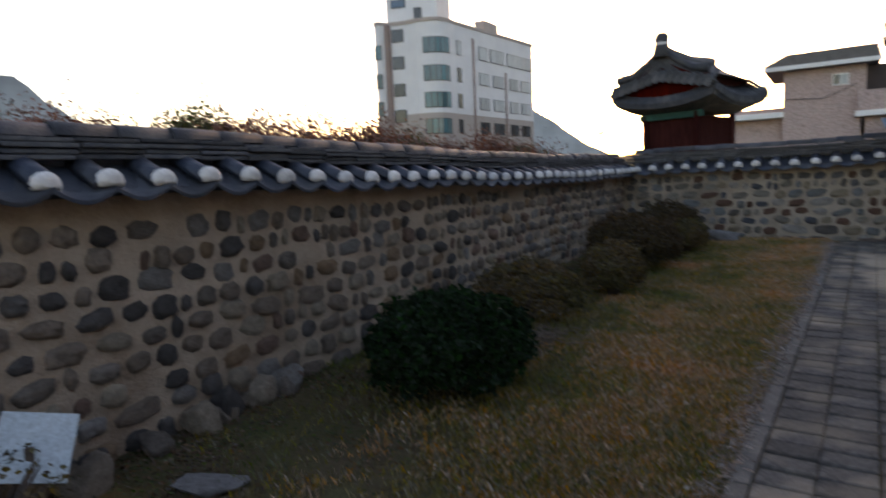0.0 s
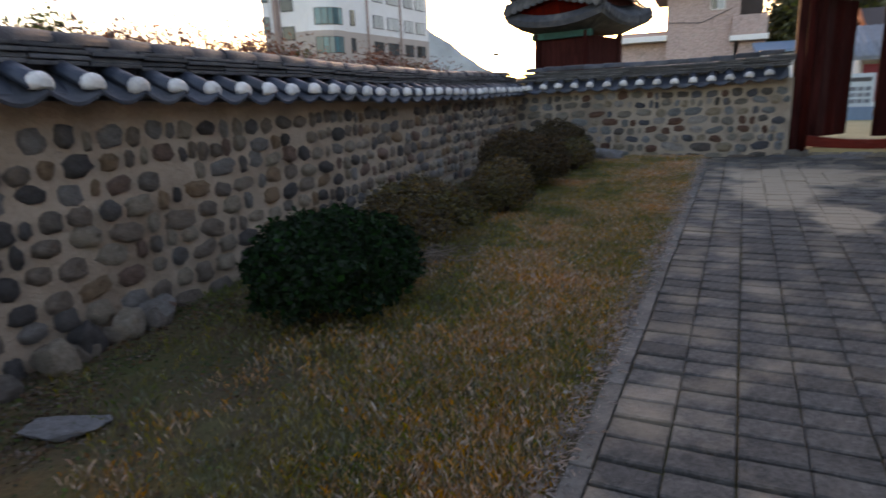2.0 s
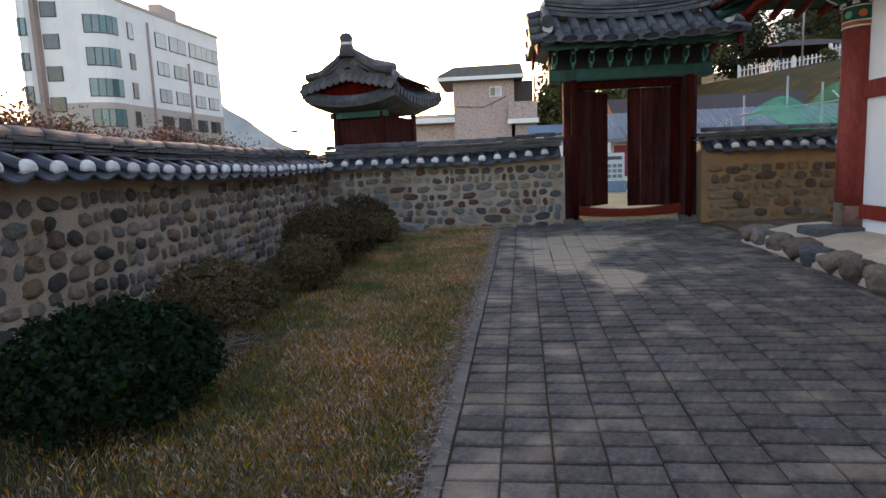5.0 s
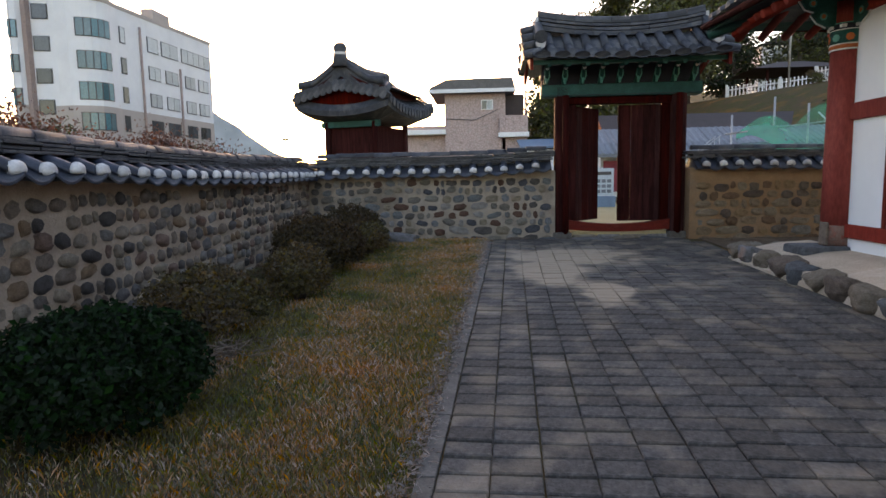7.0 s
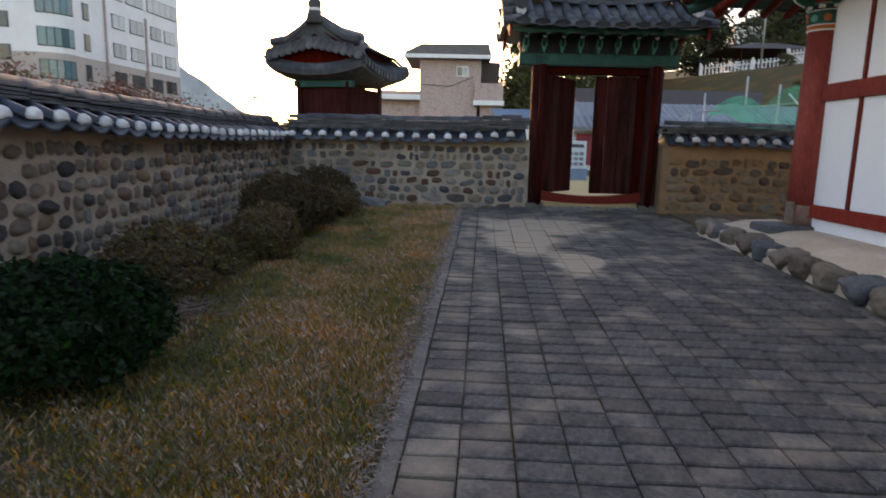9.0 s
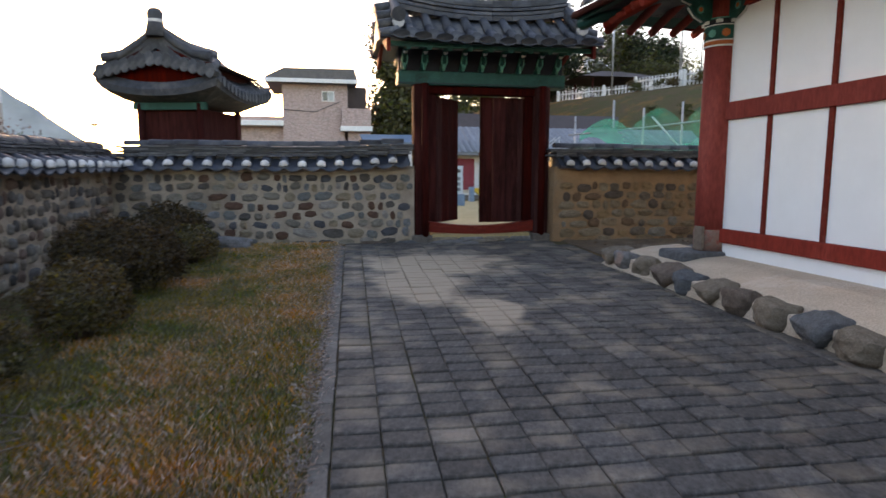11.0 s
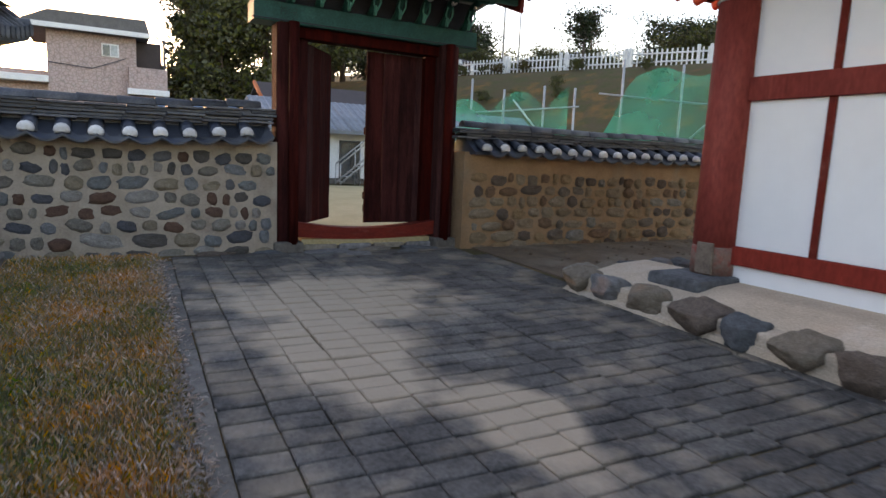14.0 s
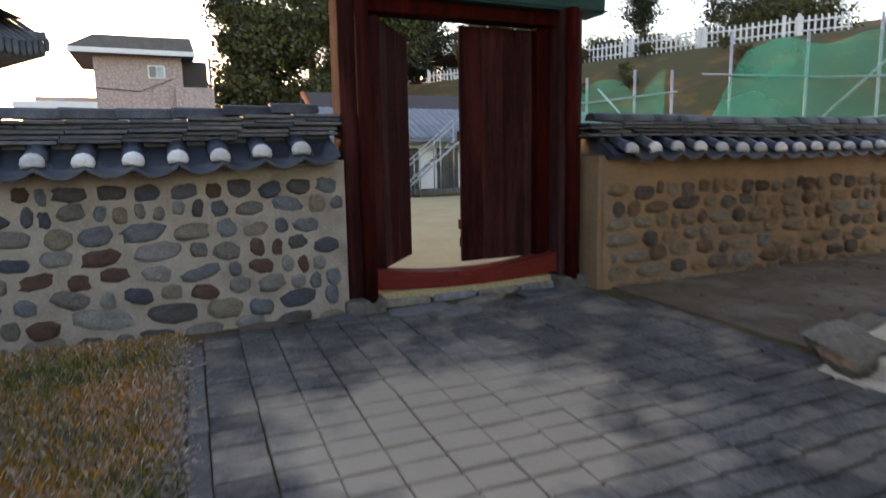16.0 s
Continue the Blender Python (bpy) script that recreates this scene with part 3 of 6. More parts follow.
def build_hall():
    hall = thing("hall", (HX, 2.0, .3), "white-plastered timber hall with red posts and painted eaves", "hall")
    floor_z = .30
    part("core_wall", block(HX + .05, HX + 4.6, HY0, HY1, floor_z - .3, 4.0), M["panel"], hall, "white plastered wall")
    part("base_strip", block(HX - .02, HX + .05, HY0, HY1 - .15, floor_z - .1, .52, .008), M["panel"], hall, "white plastered footing")
    part("sill_beam", block(HX - .07, HX + .06, HY0, HY1 - .12, .52, .70, .012), M["red"], hall, "worn red sill beam")
    part("middle_beam", block(HX - .07, HX + .06, HY0, HY1 - .12, 2.08, 2.30, .012), M["red"], hall, "red painted cross beam")
    part("top_beam", block(HX - .09, HX + .06, HY0, HY1 - .12, 3.42, 3.72, .012), M["red"], hall)
    ys = [8.18 - .89 * k for k in range(15)]
    edge = [HY1 - .12] + ys + [HY0]
    for a, b in zip(edge, edge[1:]):
        part("panel", block(HX - .025, HX + .05, b + .03, a - .03, .70, 2.08, .006), M["panel"], hall)
        part("panel", block(HX - .025, HX + .05, b + .03, a - .03, 2.30, 3.42, .006), M["panel"], hall)
    for y in ys:
        part("mullion", block(HX - .05, HX + .05, y - .032, y + .032, .70, 2.08, .006), M["red_old"], hall)
        part("mullion", block(HX - .05, HX + .05, y - .032, y + .032, 2.30, 3.42, .006), M["red_old"], hall)
    # the corner post with its painted head
    cx, cy = HX - .04, HY1
    post = part("post", tube(bmesh.new(), [(cx, cy, .42), (cx, cy, 1.6), (cx, cy, 3.0)], [.215, .212, .2], 24), M["red"], hall, "round red wooden post, paint worn at the foot")
    part("post_foot", tube(bmesh.new(), [(cx, cy, .40), (cx, cy, .62), (cx, cy, .68)], [.219, .2185, .2155], 24), M["red_worn"], post, "bare worn wood at the foot")
    part("patch_board", block(cx - .228, cx - .19, cy - .14, cy + .04, .41, .72, .01), M["twig"], post, "grey repair board")
    z = 3.0
    for h, r, mm in ((.02, .214, "white_trim"), (.05, .213, "orange_trim_and_lit_edge"), (.015, .215, "white_trim"), (.17, .212, "green"), (.012, .216, "white_trim"), (.07, .213, "black_trim"), (.015, .215, "green_light"), (.28, .2, "red")):
        part("painted_band", tube(bmesh.new(), [(cx, cy, z), (cx, cy, z + h)], r, 24), M[mm], post)
        z += h
    for k in range(8):
        a = 2 * math.pi * k / 8
        px, py = cx + .213 * math.cos(a), cy + .213 * math.sin(a)
        part("dentil", put(bmesh.new(), px - .03, px + .03, py - .03, py + .03, 3.285, 3.325), M["white_trim"], post)
        bm = bmesh.new()
        b = a + .39
        px, py = cx + .208 * math.cos(b), cy + .208 * math.sin(b)
        tube(bm, [(px - .01 * math.cos(b), py - .01 * math.sin(b), 3.16), (px + .012 * math.cos(b), py + .012 * math.sin(b), 3.16)], .05, 8)
        part("petal", bm, M["orange_trim_and_lit_edge"] if k % 2 else M["green_light"], post)
    # brackets under the eaves: scrolled arms towards the path, along the wall and past the corner
    def bracket(dx, dy, mirror=1):
        side = Vector((-dy, dx, 0))
        outline = [(.12, 0), (.3, .0), (.42, .06), (.50, .16), (.46, .2), (.58, .24), (.66, .36), (.60, .42), (.12, .42)]
        bm = bmesh.new()
        s = [[bm.verts.new((cx + dx * u + side.x * w, cy + dy * u + side.y * w, 3.32 + v)) for u, v in outline] for w in (-.055, .055)]
        k = len(outline)
        for i in range(k):
            bm.faces.new((s[0][i], s[0][(i + 1) % k], s[1][(i + 1) % k], s[1][i]))
        bm.faces.new(s[0][::-1])
        bm.faces.new(s[1])
        bmesh.ops.recalc_face_normals(bm, faces=bm.faces)
        ob = part("bracket", bm, M["green"], hall, "green and red scrolled bracket")
        for u, v in ((.36, .13), (.5, .3)):
            c = Vector((cx + dx * u, cy + dy * u, 3.32 + v))
            part("scroll", tube(bmesh.new(), [c - side * .062, c + side * .062], .05, 10), M["green_light"], ob)
            part("scroll_eye", tube(bmesh.new(), [c - side * .066, c + side * .066], .028, 8), M["orange_trim_and_lit_edge"], ob)
        part("bracket_edge", tube(bmesh.new(), [(cx + dx * u, cy + dy * u, 3.315 + v) for u, v in outline[1:7]], .014, 6), M["white_trim"], ob)
        return ob
    bracket(-1, 0)
    bracket(0, 1)
    bracket(0, -1)
    part("plate_block", block(cx - .26, cx + .26, cy - .26, cy + .26, 3.74, 3.84, .02), M["green"], hall)
    part("purlin", block(HX - .16, HX + .1, HY0, HY1 + .5, 3.80, 4.02, .02), M["green"], hall)
    part("purlin", block(HX - .5, HX + 4.0, HY1 - .12, HY1 + .12, 3.80, 4.02, .02), M["green"], hall)
    # rafters and eave boards: the long eave faces the path, the short one the gate
    ex, ey = 3.62, 11.0
    z_in, z_out = 4.06, 3.56
    for k in range(44):
        y = 9.3 - .33 * k
        if y < HY0 - .5:
            break
        part("rafter", tube(bmesh.new(), [(HX + .3, y, z_in + .06), (ex + .12, y, z_out)], .06, 8), M["red"], hall)
    for k in range(14):
        x = 4.05 + .36 * k
        part("rafter", tube(bmesh.new(), [(x, 9.0, z_in + .06), (x, ey - .12, z_out)], .06, 8), M["red"], hall)
    part("hip_rafter", tube(bmesh.new(), [(HX + .3, HY1 - .2, z_in + .08), (ex + .02, ey - .02, z_out + .1)], .09, 8), M["green"], hall)
    for k in range(1, 6):
        f = k / 6
        part("rafter", tube(bmesh.new(), [(HX, HY1 + .2, z_in + .03), (ex + .1 + .35 * f * .6, 9.3 + (ey - 9.35) * f, z_out + .02)], .055, 8), M["red"], hall)
    bm = bmesh.new()
    def sheet(pts, t):
        a = [bm.verts.new(p) for p in pts]
        b = [bm.verts.new((p[0], p[1], p[2] + t)) for p in pts]
        k = len(pts)
        bm.faces.new(a[::-1]); bm.faces.new(b)
        for i in range(k):
            bm.faces.new((a[i], a[(i + 1) % k], b[(i + 1) % k], b[i]))
    sheet([(ex, HY0 - .5, z_out + .06), (HX + .5, HY0 - .5, z_in + .16), (HX + .5, HY1 - .2, z_in + .16), (ex, ey, z_out + .14)], .05)
    sheet([(ex, ey, z_out + .14), (HX + .5, HY1 - .2, z_in + .16), (HX + 4.2, HY1 - .2, z_in + .16), (HX + 5.2, ey, z_out + .06)], .05)
    part("eave_boarding", bm, M["green"], hall, "green painted eave boards")
    bm = bmesh.new()
    tube(bm, [(ex - .02, HY0 - .5, z_out + .12), (ex - .02, 8.5, z_out + .12), (ex - .06, ey + .04, z_out + .24), (5.6, ey + .02, z_out + .14), (HX + 5.2, ey + .02, z_out + .12)], .055, 6)
    part("fascia", bm, M["red_dark"], hall)
    roof = part("roof_bed", prism_roof(ex - .05, ey + .05, HY0 - .6, z_out + .2), M["tile_grey"], hall, "grey tiled hipped roof")
    conv = half_tile(1.5, .085, .75)
    for k in range(48):
        y = 10.6 - .34 * k
        part("convex_tile", conv, M["tile_grey"], roof, m=pose(ex + 1.38, y, z_out + .26, 0, 0, -90))
    for k in range(14):
        x = ex + .35 + .34 * k
        part("convex_tile", conv, M["tile_grey"], roof, m=pose(x, ey - 1.38, z_out + .26, 0, 0, 180))
    return hall


def prism_roof(x0, y1, y0, z):
    """A hipped roof body over the hall."""
    bm = bmesh.new()
    x1 = 10.2
    b = [(x0, y0, z), (x1, y0, z), (x1, y1, z), (x0, y1, z)]
    t = [(6.9, y0, z + 1.75), (6.9, y0, z + 1.75), (6.9, y1 - 3.3, z + 1.75)]
    v = [bm.verts.new(p) for p in b]
    r0, r1 = bm.verts.new(t[0]), bm.verts.new(t[2])
    bm.faces.new(v[::-1])
    bm.faces.new((v[3], v[0], r0, r1))
    bm.faces.new((v[2], v[3], r1))
    bm.faces.new((v[1], v[2], r1, r0))
    bm.faces.new((v[0], v[1], r0))
    bmesh.ops.recalc_face_normals(bm, faces=bm.faces)
    return bm


build_hall()
tagged(part("plinth_stone", block(HX - .62, HX + .34, HY1 - .3, HY1 + .32, .25, .40, .05), M["edge_stone"]), "rough grey plinth stone under the red corner post", "plinth stone")

bm = bmesh.new()
prism(bm, [(3.70, -.3), (HX + .1, -.3), (HX + .1, .36), (HX - .35, .335), (3.98, .235), (3.72, .1)], "y", -5.9, 10.15)
platform = solid("platform", bm, M["platform"], "raised sandy plaster platform along the hall", "platform")
rng = random.Random(21)
BOULDERS = []
for k in range(5):
    bm = bmesh.new()
    bmesh.ops.create_icosphere(bm, subdivisions=4, radius=1.0)
    cuts = [(Vector((rng.gauss(0, 1), rng.gauss(0, 1), rng.gauss(0, 1))).normalized(), rng.uniform(.72, .98)) for _ in range(14)]
    for v in bm.verts:
        c = v.co
        s = (abs(c.x) ** 4 + abs(c.y) ** 4 + abs(c.z) ** 4) ** (-1 / 4)
        v.co = c * s
        for d, far in cuts:
            over = v.co.dot(d) - far
            if over > 0:
                v.co -= d * over * .85
        v.co *= 1 + .05 * noise.noise(c * 7) + .10 * noise.noise(c * 2.9 + Vector((0, 9 * k, 0)))
    for f in bm.faces:
        f.smooth = True
    BOULDERS.append(mesh_of("edge_stone", bm))
y = 10.2
while y > -5.5:
    w, gap = rng.uniform(.34, .52), rng.uniform(.03, .06)
    x = 3.86 + .02 * (y - 10)
    m = Matrix.LocRotScale((x + rng.uniform(-.015, .02), y - w / 2, gz(y) + .12), Euler((rng.uniform(-.06, .06), rng.uniform(-.06, .1), rng.uniform(-.1, .1))), (.18 * rng.uniform(.95, 1.15), w / 2 * 1.07, .165 * rng.uniform(.9, 1.12)))
    ob = part("edge_stone", BOULDERS[rng.randrange(5)], M["edge_stone"], m=m)
    tagged(ob, "rough chiselled grey-brown stone edging the sandy platform", "edging stone", "platform edge stones")
    c = y - w - gap / 2
    part("plaster_joint", block(x - .09, x + .2, c - gap / 2 - .05, c + gap / 2 + .05, gz(y) - .02, gz(y) + .19, .03), M["platform"], platform)
    y -= w + gap
for k in range(5):
    m = Matrix.LocRotScale((4.1 + .42 * k, 10.32 + rng.uniform(-.05, .05), .2), Euler((0, 0, rng.uniform(-.1, .1))), (.2, .16, .13))
    tagged(part("edge_stone", BOULDERS[k % 5], M["edge_stone"], m=m), "rough grey-brown boulder edging the sandy platform", "edging stone", "platform edge stones")


# ---------------------------------------------------------------- gate
def build_gate():
    gy = 13.2
    gate = thing("gate", (2.6, gy, .15), "small tiled gate with dark red timbers, one leaf ajar", "gate")
    for x in (1.50, 3.80):
        post = part("post", block(x - .14, x + .14, 12.98, 13.28, .24, 3.2, .03), M["red_dark"], gate, "dark red square gate post")
        part("base_stone", block(x - .19, x + .19, 12.86, 13.42, .0, .27, .03), M["kerb"], gate, "grey foot stone")
        part("front_stay", tube(bmesh.new(), [(x + (.06 if x < 2 else -.02), 12.92, .24), (x + (.06 if x < 2 else -.02), 12.94, 3.0)], .065, 12), M["red_dark"], gate, "slim round stay in front of the post")
        s = 1 if x < 2 else -1
        part("jamb", block(min(x + s * .12, x + s * .30), max(x + s * .12, x + s * .30), 13.16, 13.30, .45, 2.88, .01), M["red_dark"], gate)
    part("lintel", block(1.6, 3.7, 13.08, 13.30, 2.84, 2.98, .015), M["red_dark"], gate)
    # sagging threshold
    bm = bmesh.new()
    n = 14
    a, b = [], []
    for k in range(n + 1):
        f = k / n
        x = 1.62 + 2.06 * f
        dip = .10 * (2 * f - 1) ** 2
        a.append([(x, 13.02, .27 + dip * .5), (x, 13.02, .42 + dip), (x, 13.26, .42 + dip), (x, 13.26, .27 + dip * .5)])
    vs = [[bm.verts.new(p) for p in r] for r in a]
    for r, s in zip(vs, vs[1:]):
        for i in range(4):
            bm.faces.new((r[i], r[(i + 1) % 4], s[(i + 1) % 4], s[i]))
    bm.faces.new(vs[0]); bm.faces.new(vs[-1][::-1])
    bmesh.ops.recalc_face_normals(bm, faces=bm.faces)
    # pale bar stands in for the sunlit yard showing through the gap
    part("sand_fill", block(1.7, 3.6, 13.03, 13.24, .19, .285, .01), M["yard"], gate, "pale bar painted as the sunlit yard seen under the threshold")
    part("threshold", bm, M["red_old"], gate, "curved red-painted threshold beam")
    for k in range(4):
        part("sill_stone", block(1.72 + .5 * k, 2.19 + .5 * k, 13.0, 13.3, .08, .215, .03), M["edge_stone"], gate)
    # leaves
    def leaf(hx, hy, turn, width, sign):
        root = Matrix.Translation((hx, hy, 0)) @ Matrix.Rotation(radians(turn), 4, 'Z')
        nb = 4
        lf = part("door_leaf", block(0, sign * width, .0, .02, .62, .72) if sign > 0 else block(sign * width, 0, .0, .02, .62, .72), M["red_dark"], gate, "dark red plank door leaf", m=root)
        for k in range(nb):
            x0, x1 = sign * width * k / nb, sign * width * (k + 1) / nb
            x0, x1 = min(x0, x1) + (.006 if k == 2 else .001), max(x0, x1) - .001
            ob = part("board", block(x0, x1, -.035, 0, .47, 2.82, .004), M["red_dark"], lf)
        for z in (.8, 1.7, 2.5):
            part("batten", block(min(0, sign * width), max(0, sign * width), 0, .05, z, z + .1, .008), M["red_dark"], lf)
        return lf
    leaf(1.80, 13.30, 52, .93, 1)
    leaf(3.66, 13.30, 0, 1.0, -1)
    # painted beam, frieze and brackets under the eave
    part("beam", block(1.08, 4.22, 12.98, 13.32, 2.98, 3.22, .012), M["green"], gate, "green painted beam")
    part("beam_line", block(1.06, 4.24, 12.965, 12.99, 3.0, 3.012), M["black_trim"], gate)
    part("frieze", block(1.1, 4.2, 13.1, 13.3, 3.22, 3.62), M["black_trim"], gate, "dark frieze board")
    for k in range(9):
        x = 1.18 + .355 * k
        br = part("bracket", tube(bmesh.new(), [(x, 13.1, 3.22), (x, 12.93, 3.30), (x, 12.9, 3.40), (x, 12.8, 3.5), (x, 12.62, 3.56)], [.05, .06, .05, .05, .045], 8), M["green"], gate, "green carved bracket")
        part("bracket_nose", tube(bmesh.new(), [(x, 12.90, 3.22), (x, 12.86, 3.30), (x, 12.88, 3.36)], [.022, .032, .02], 8), M["green_light"], br)
        for s in (-1, 1):
            part("bracket_rim", tube(bmesh.new(), [(x + s * .012, 12.85, 3.27), (x + s * .05, 12.83, 3.36), (x + s * .04, 12.8, 3.46)], [.01, .013, .011], 6), M["green_light"], br)
        part("bracket_tip", tube(bmesh.new(), [(x, 12.74, 3.5), (x, 12.68, 3.5)], .036, 10), M["white_trim"], br)
        part("rafter", tube(bmesh.new(), [(x, 13.2, 3.72), (x, 12.3, 3.5)], .05, 8), M["green"], gate)
        part("rafter", tube(bmesh.new(), [(x, 13.2, 3.72), (x, 14.1, 3.5)], .05, 8), M["green"], gate)
    part("eave_board", block(.85, 4.5, 12.3, 12.36, 3.50, 3.58), M["green"], gate)
    for x in (.84, 4.46):
        bm = bmesh.new()
        prism(bm, [(12.25, 3.40), (13.2, 3.75), (14.15, 3.40), (14.15, 3.62), (13.2, 4.12), (12.25, 3.62)], "x", x - .03, x + .03)
        part("barge_board", bm, M["red_old"], gate, "dull red painted gable board")
    # roof: ends lift slightly
    up = lambda x: .07 * ((x - 2.65) / 1.9) ** 2
    x0, x1, nx = .72, 4.58, 11
    bm = bmesh.new()
    sec = []
    for k in range(17):
        x = x0 + (x1 - x0) * k / 16
        u = up(x)
        sec.append([bm.verts.new((x, y, z + u)) for y, z in ((12.12, 3.54), (12.65, 3.78), (13.2, 4.16), (13.75, 3.78), (14.28, 3.54), (13.2, 3.66))])
    for a, b in zip(sec, sec[1:]):
        for i in range(6):
            bm.faces.new((a[i], a[(i + 1) % 6], b[(i + 1) % 6], b[i]))
    bm.faces.new(sec[0]); bm.faces.new(sec[-1][::-1])
    bmesh.ops.recalc_face_normals(bm, faces=bm.faces)
    roof = part("roof_bed", bm, M["tile"], gate, "grey clay tile roof")
    lower, upper = half_tile(.56, .088, .26), half_tile(.60, .088, .40)
    trl, tru = trough_tile(.58, .36, .26, .06), trough_tile(.62, .36, .4, .06)
    disc = mesh_of("tile_end", tube(bmesh.new(), [(0, 0, 0), (0, -.03, 0)], [.092, .088], 14))
    pitch = .36
    for side in (0, 180):
        flip = Matrix.Translation((2.65, 13.2, 0)) @ Matrix.Rotation(radians(side), 4, 'Z') @ Matrix.Translation((-2.65, -13.2, 0))
        for k in range(-5, 6):
            x = 2.65 + k * pitch
            u = up(x)
            if abs(k) < 5:
                part("convex_tile", lower, M["tile_grey"], roof, m=flip @ pose(x, 12.66, 3.60 + u, 0, 0, rng.uniform(-1, 1)))
                part("convex_tile", upper, M["tile_grey"], roof, m=flip @ pose(x, 13.2, 3.83 + u, 0, 0, rng.uniform(-1, 1)))
                part("tile_end", disc, M["tile_grey"], roof, m=flip @ pose(x, 12.1, 3.635 + u, -12))
            if k < 5:
                xm = x + pitch / 2
                part("trough_tile", trl, M["tile_grey"], roof, m=flip @ pose(xm, 12.64, 3.605 + up(xm)))
                part("trough_tile", tru, M["tile_grey"], roof, m=flip @ pose(xm, 13.2, 3.83 + up(xm)))
                part("drip_tile", mesh_of("drip_tile", tube(bmesh.new(), [(0, 0, 0), (0, -.025, -.01)], [.15, .145], 12, True)), M["tile_grey"], roof, m=flip @ pose(xm, 12.07, 3.60 + up(xm)) @ Matrix.Diagonal((1, 1, .42, 1)))
        # verge ridges running down both gables
        for e, sx in ((1.02, -1), (4.28, 1)):
            pts = [(13.2, 4.32), (12.9, 4.14), (12.6, 3.97), (12.38, 3.9)]
            for q in range(2):
                bm = bmesh.new()
                tube(bm, [(e, y, z + .0 + q * .10 + up(e)) for y, z in pts], [.10 - .015 * q] * 4, 8)
                ob = part("verge_ridge", bm, M["tile_grey"], roof)
                if side:
                    ob.matrix_basis = flip
            ob = part("verge_end", tube(bmesh.new(), [(e, 12.42, 3.98 + up(e)), (e, 12.30, 3.96 + up(e))], [.125, .12], 14), M["tile_edge"], roof, "round verge end tile")
            ob2 = part("verge_plaster", tube(bmesh.new(), [(e, 12.44, 3.86 + up(e)), (e, 12.33, 3.85 + up(e))], [.10, .095], 12), M["plaster"], roof)
            if side:
                ob.matrix_basis = flip
                ob2.matrix_basis = flip
            for q in range(4):
                y = 12.3 + q * .27
                z = 3.72 + .2 * q + up(e) - .03
                ob = part("gable_tile", tube(bmesh.new(), [(e, y, z), (e + sx * .34, y - .02, z - .07)], [.085, .088], 10), M["tile_grey"], roof)
                if side:
                    ob.matrix_basis = flip
    # main ridge: courses bowing upwards at both ends
    bow = lambda x: .16 * abs((x - 2.65) / 1.62) ** 2.0
    for c, (z, hw, hh) in enumerate(((4.20, .16, .05), (4.29, .13, .035), (4.365, .14, .03), (4.43, .125, .03), (4.495, .09, .04))):
        n = 9
        for k in range(n):
            xa, xb = 1.02 + 3.26 * k / n, 1.02 + 3.26 * (k + 1) / n
            bm = bmesh.new()
            v = []
            for x in (xa + .003, xb - .003):
                zz = z + bow(x)
                v.append([bm.verts.new((x, 13.2 + yy, zz + dz)) for yy, dz in ((-hw, -hh), (hw, -hh), (hw, hh * .6), (hw * .6, hh), (-hw * .6, hh), (-hw, hh * .6))])
            for i in range(6):
                bm.faces.new((v[0][i], v[0][(i + 1) % 6], v[1][(i + 1) % 6], v[1][i]))
            bm.faces.new(v[0]); bm.faces.new(v[1][::-1])
            bmesh.ops.recalc_face_normals(bm, faces=bm.faces)
            part("ridge_course", bm, M["tile_edge"] if c else M["tile_grey"], roof)
    for x in (1.0, 4.3):
        part("ridge_end", block(x - .03, x + .03, 13.02, 13.38, 4.16, 4.56, .03), M["plaster"], roof, "plastered ridge end")
    return gate


build_gate()
for k, (x, y, sx, sy) in enumerate(((1.95, 12.72, .3, .13), (2.6, 12.76, .34, .12), (3.3, 12.74, .3, .14), (1.2, 12.74, .2, .1), (.6, 12.8, .24, .09), (2.3, 12.5, .16, .1), (3.0, 12.52, .18, .08))):
    tagged(part("step_stone", BOULDERS[k % 5], M["edge_stone"], m=Matrix.LocRotScale((x, y, gz(y) + .0), Euler((0, 0, .3 * math.sin(k * 2.1))), (sx, sy, .05))), "flat worn stone set before the gate", "stone", "stones before the gate")


# ---------------------------------------------------------------- planting
def leaf_cloud(name, spots, size, rng, flat=0.5, aspect=1.7):
    """Many small folded leaves at the given spots (place, outward direction)."""
    n = len(spots)
    P = np.array([s[0] for s in spots], float)
    N = np.array([s[1] for s in spots], float)
    g = np.random.default_rng(rng.randrange(1 << 30))
    d = N * flat + g.normal(size=(n, 3)) * .6
    d /= np.linalg.norm(d, axis=1)[:, None] + 1e-9
    t = np.cross(d, g.normal(size=(n, 3)))
    t /= np.linalg.norm(t, axis=1)[:, None] + 1e-9
    b = np.cross(d, t)
    s = (size * g.uniform(.6, 1.35, n))[:, None]
    a = aspect
    V = np.stack([P - t * s * a * .5, P + b * s * .5 + d * s * .12, P + t * s * a * .5, P - b * s * .5 + d * s * .12], 1).reshape(-1, 3)
    F = np.arange(n * 4).reshape(n, 4)
    me = bpy.data.meshes.new(name)
    me.from_pydata(V.tolist(), [], F.tolist())
    return me


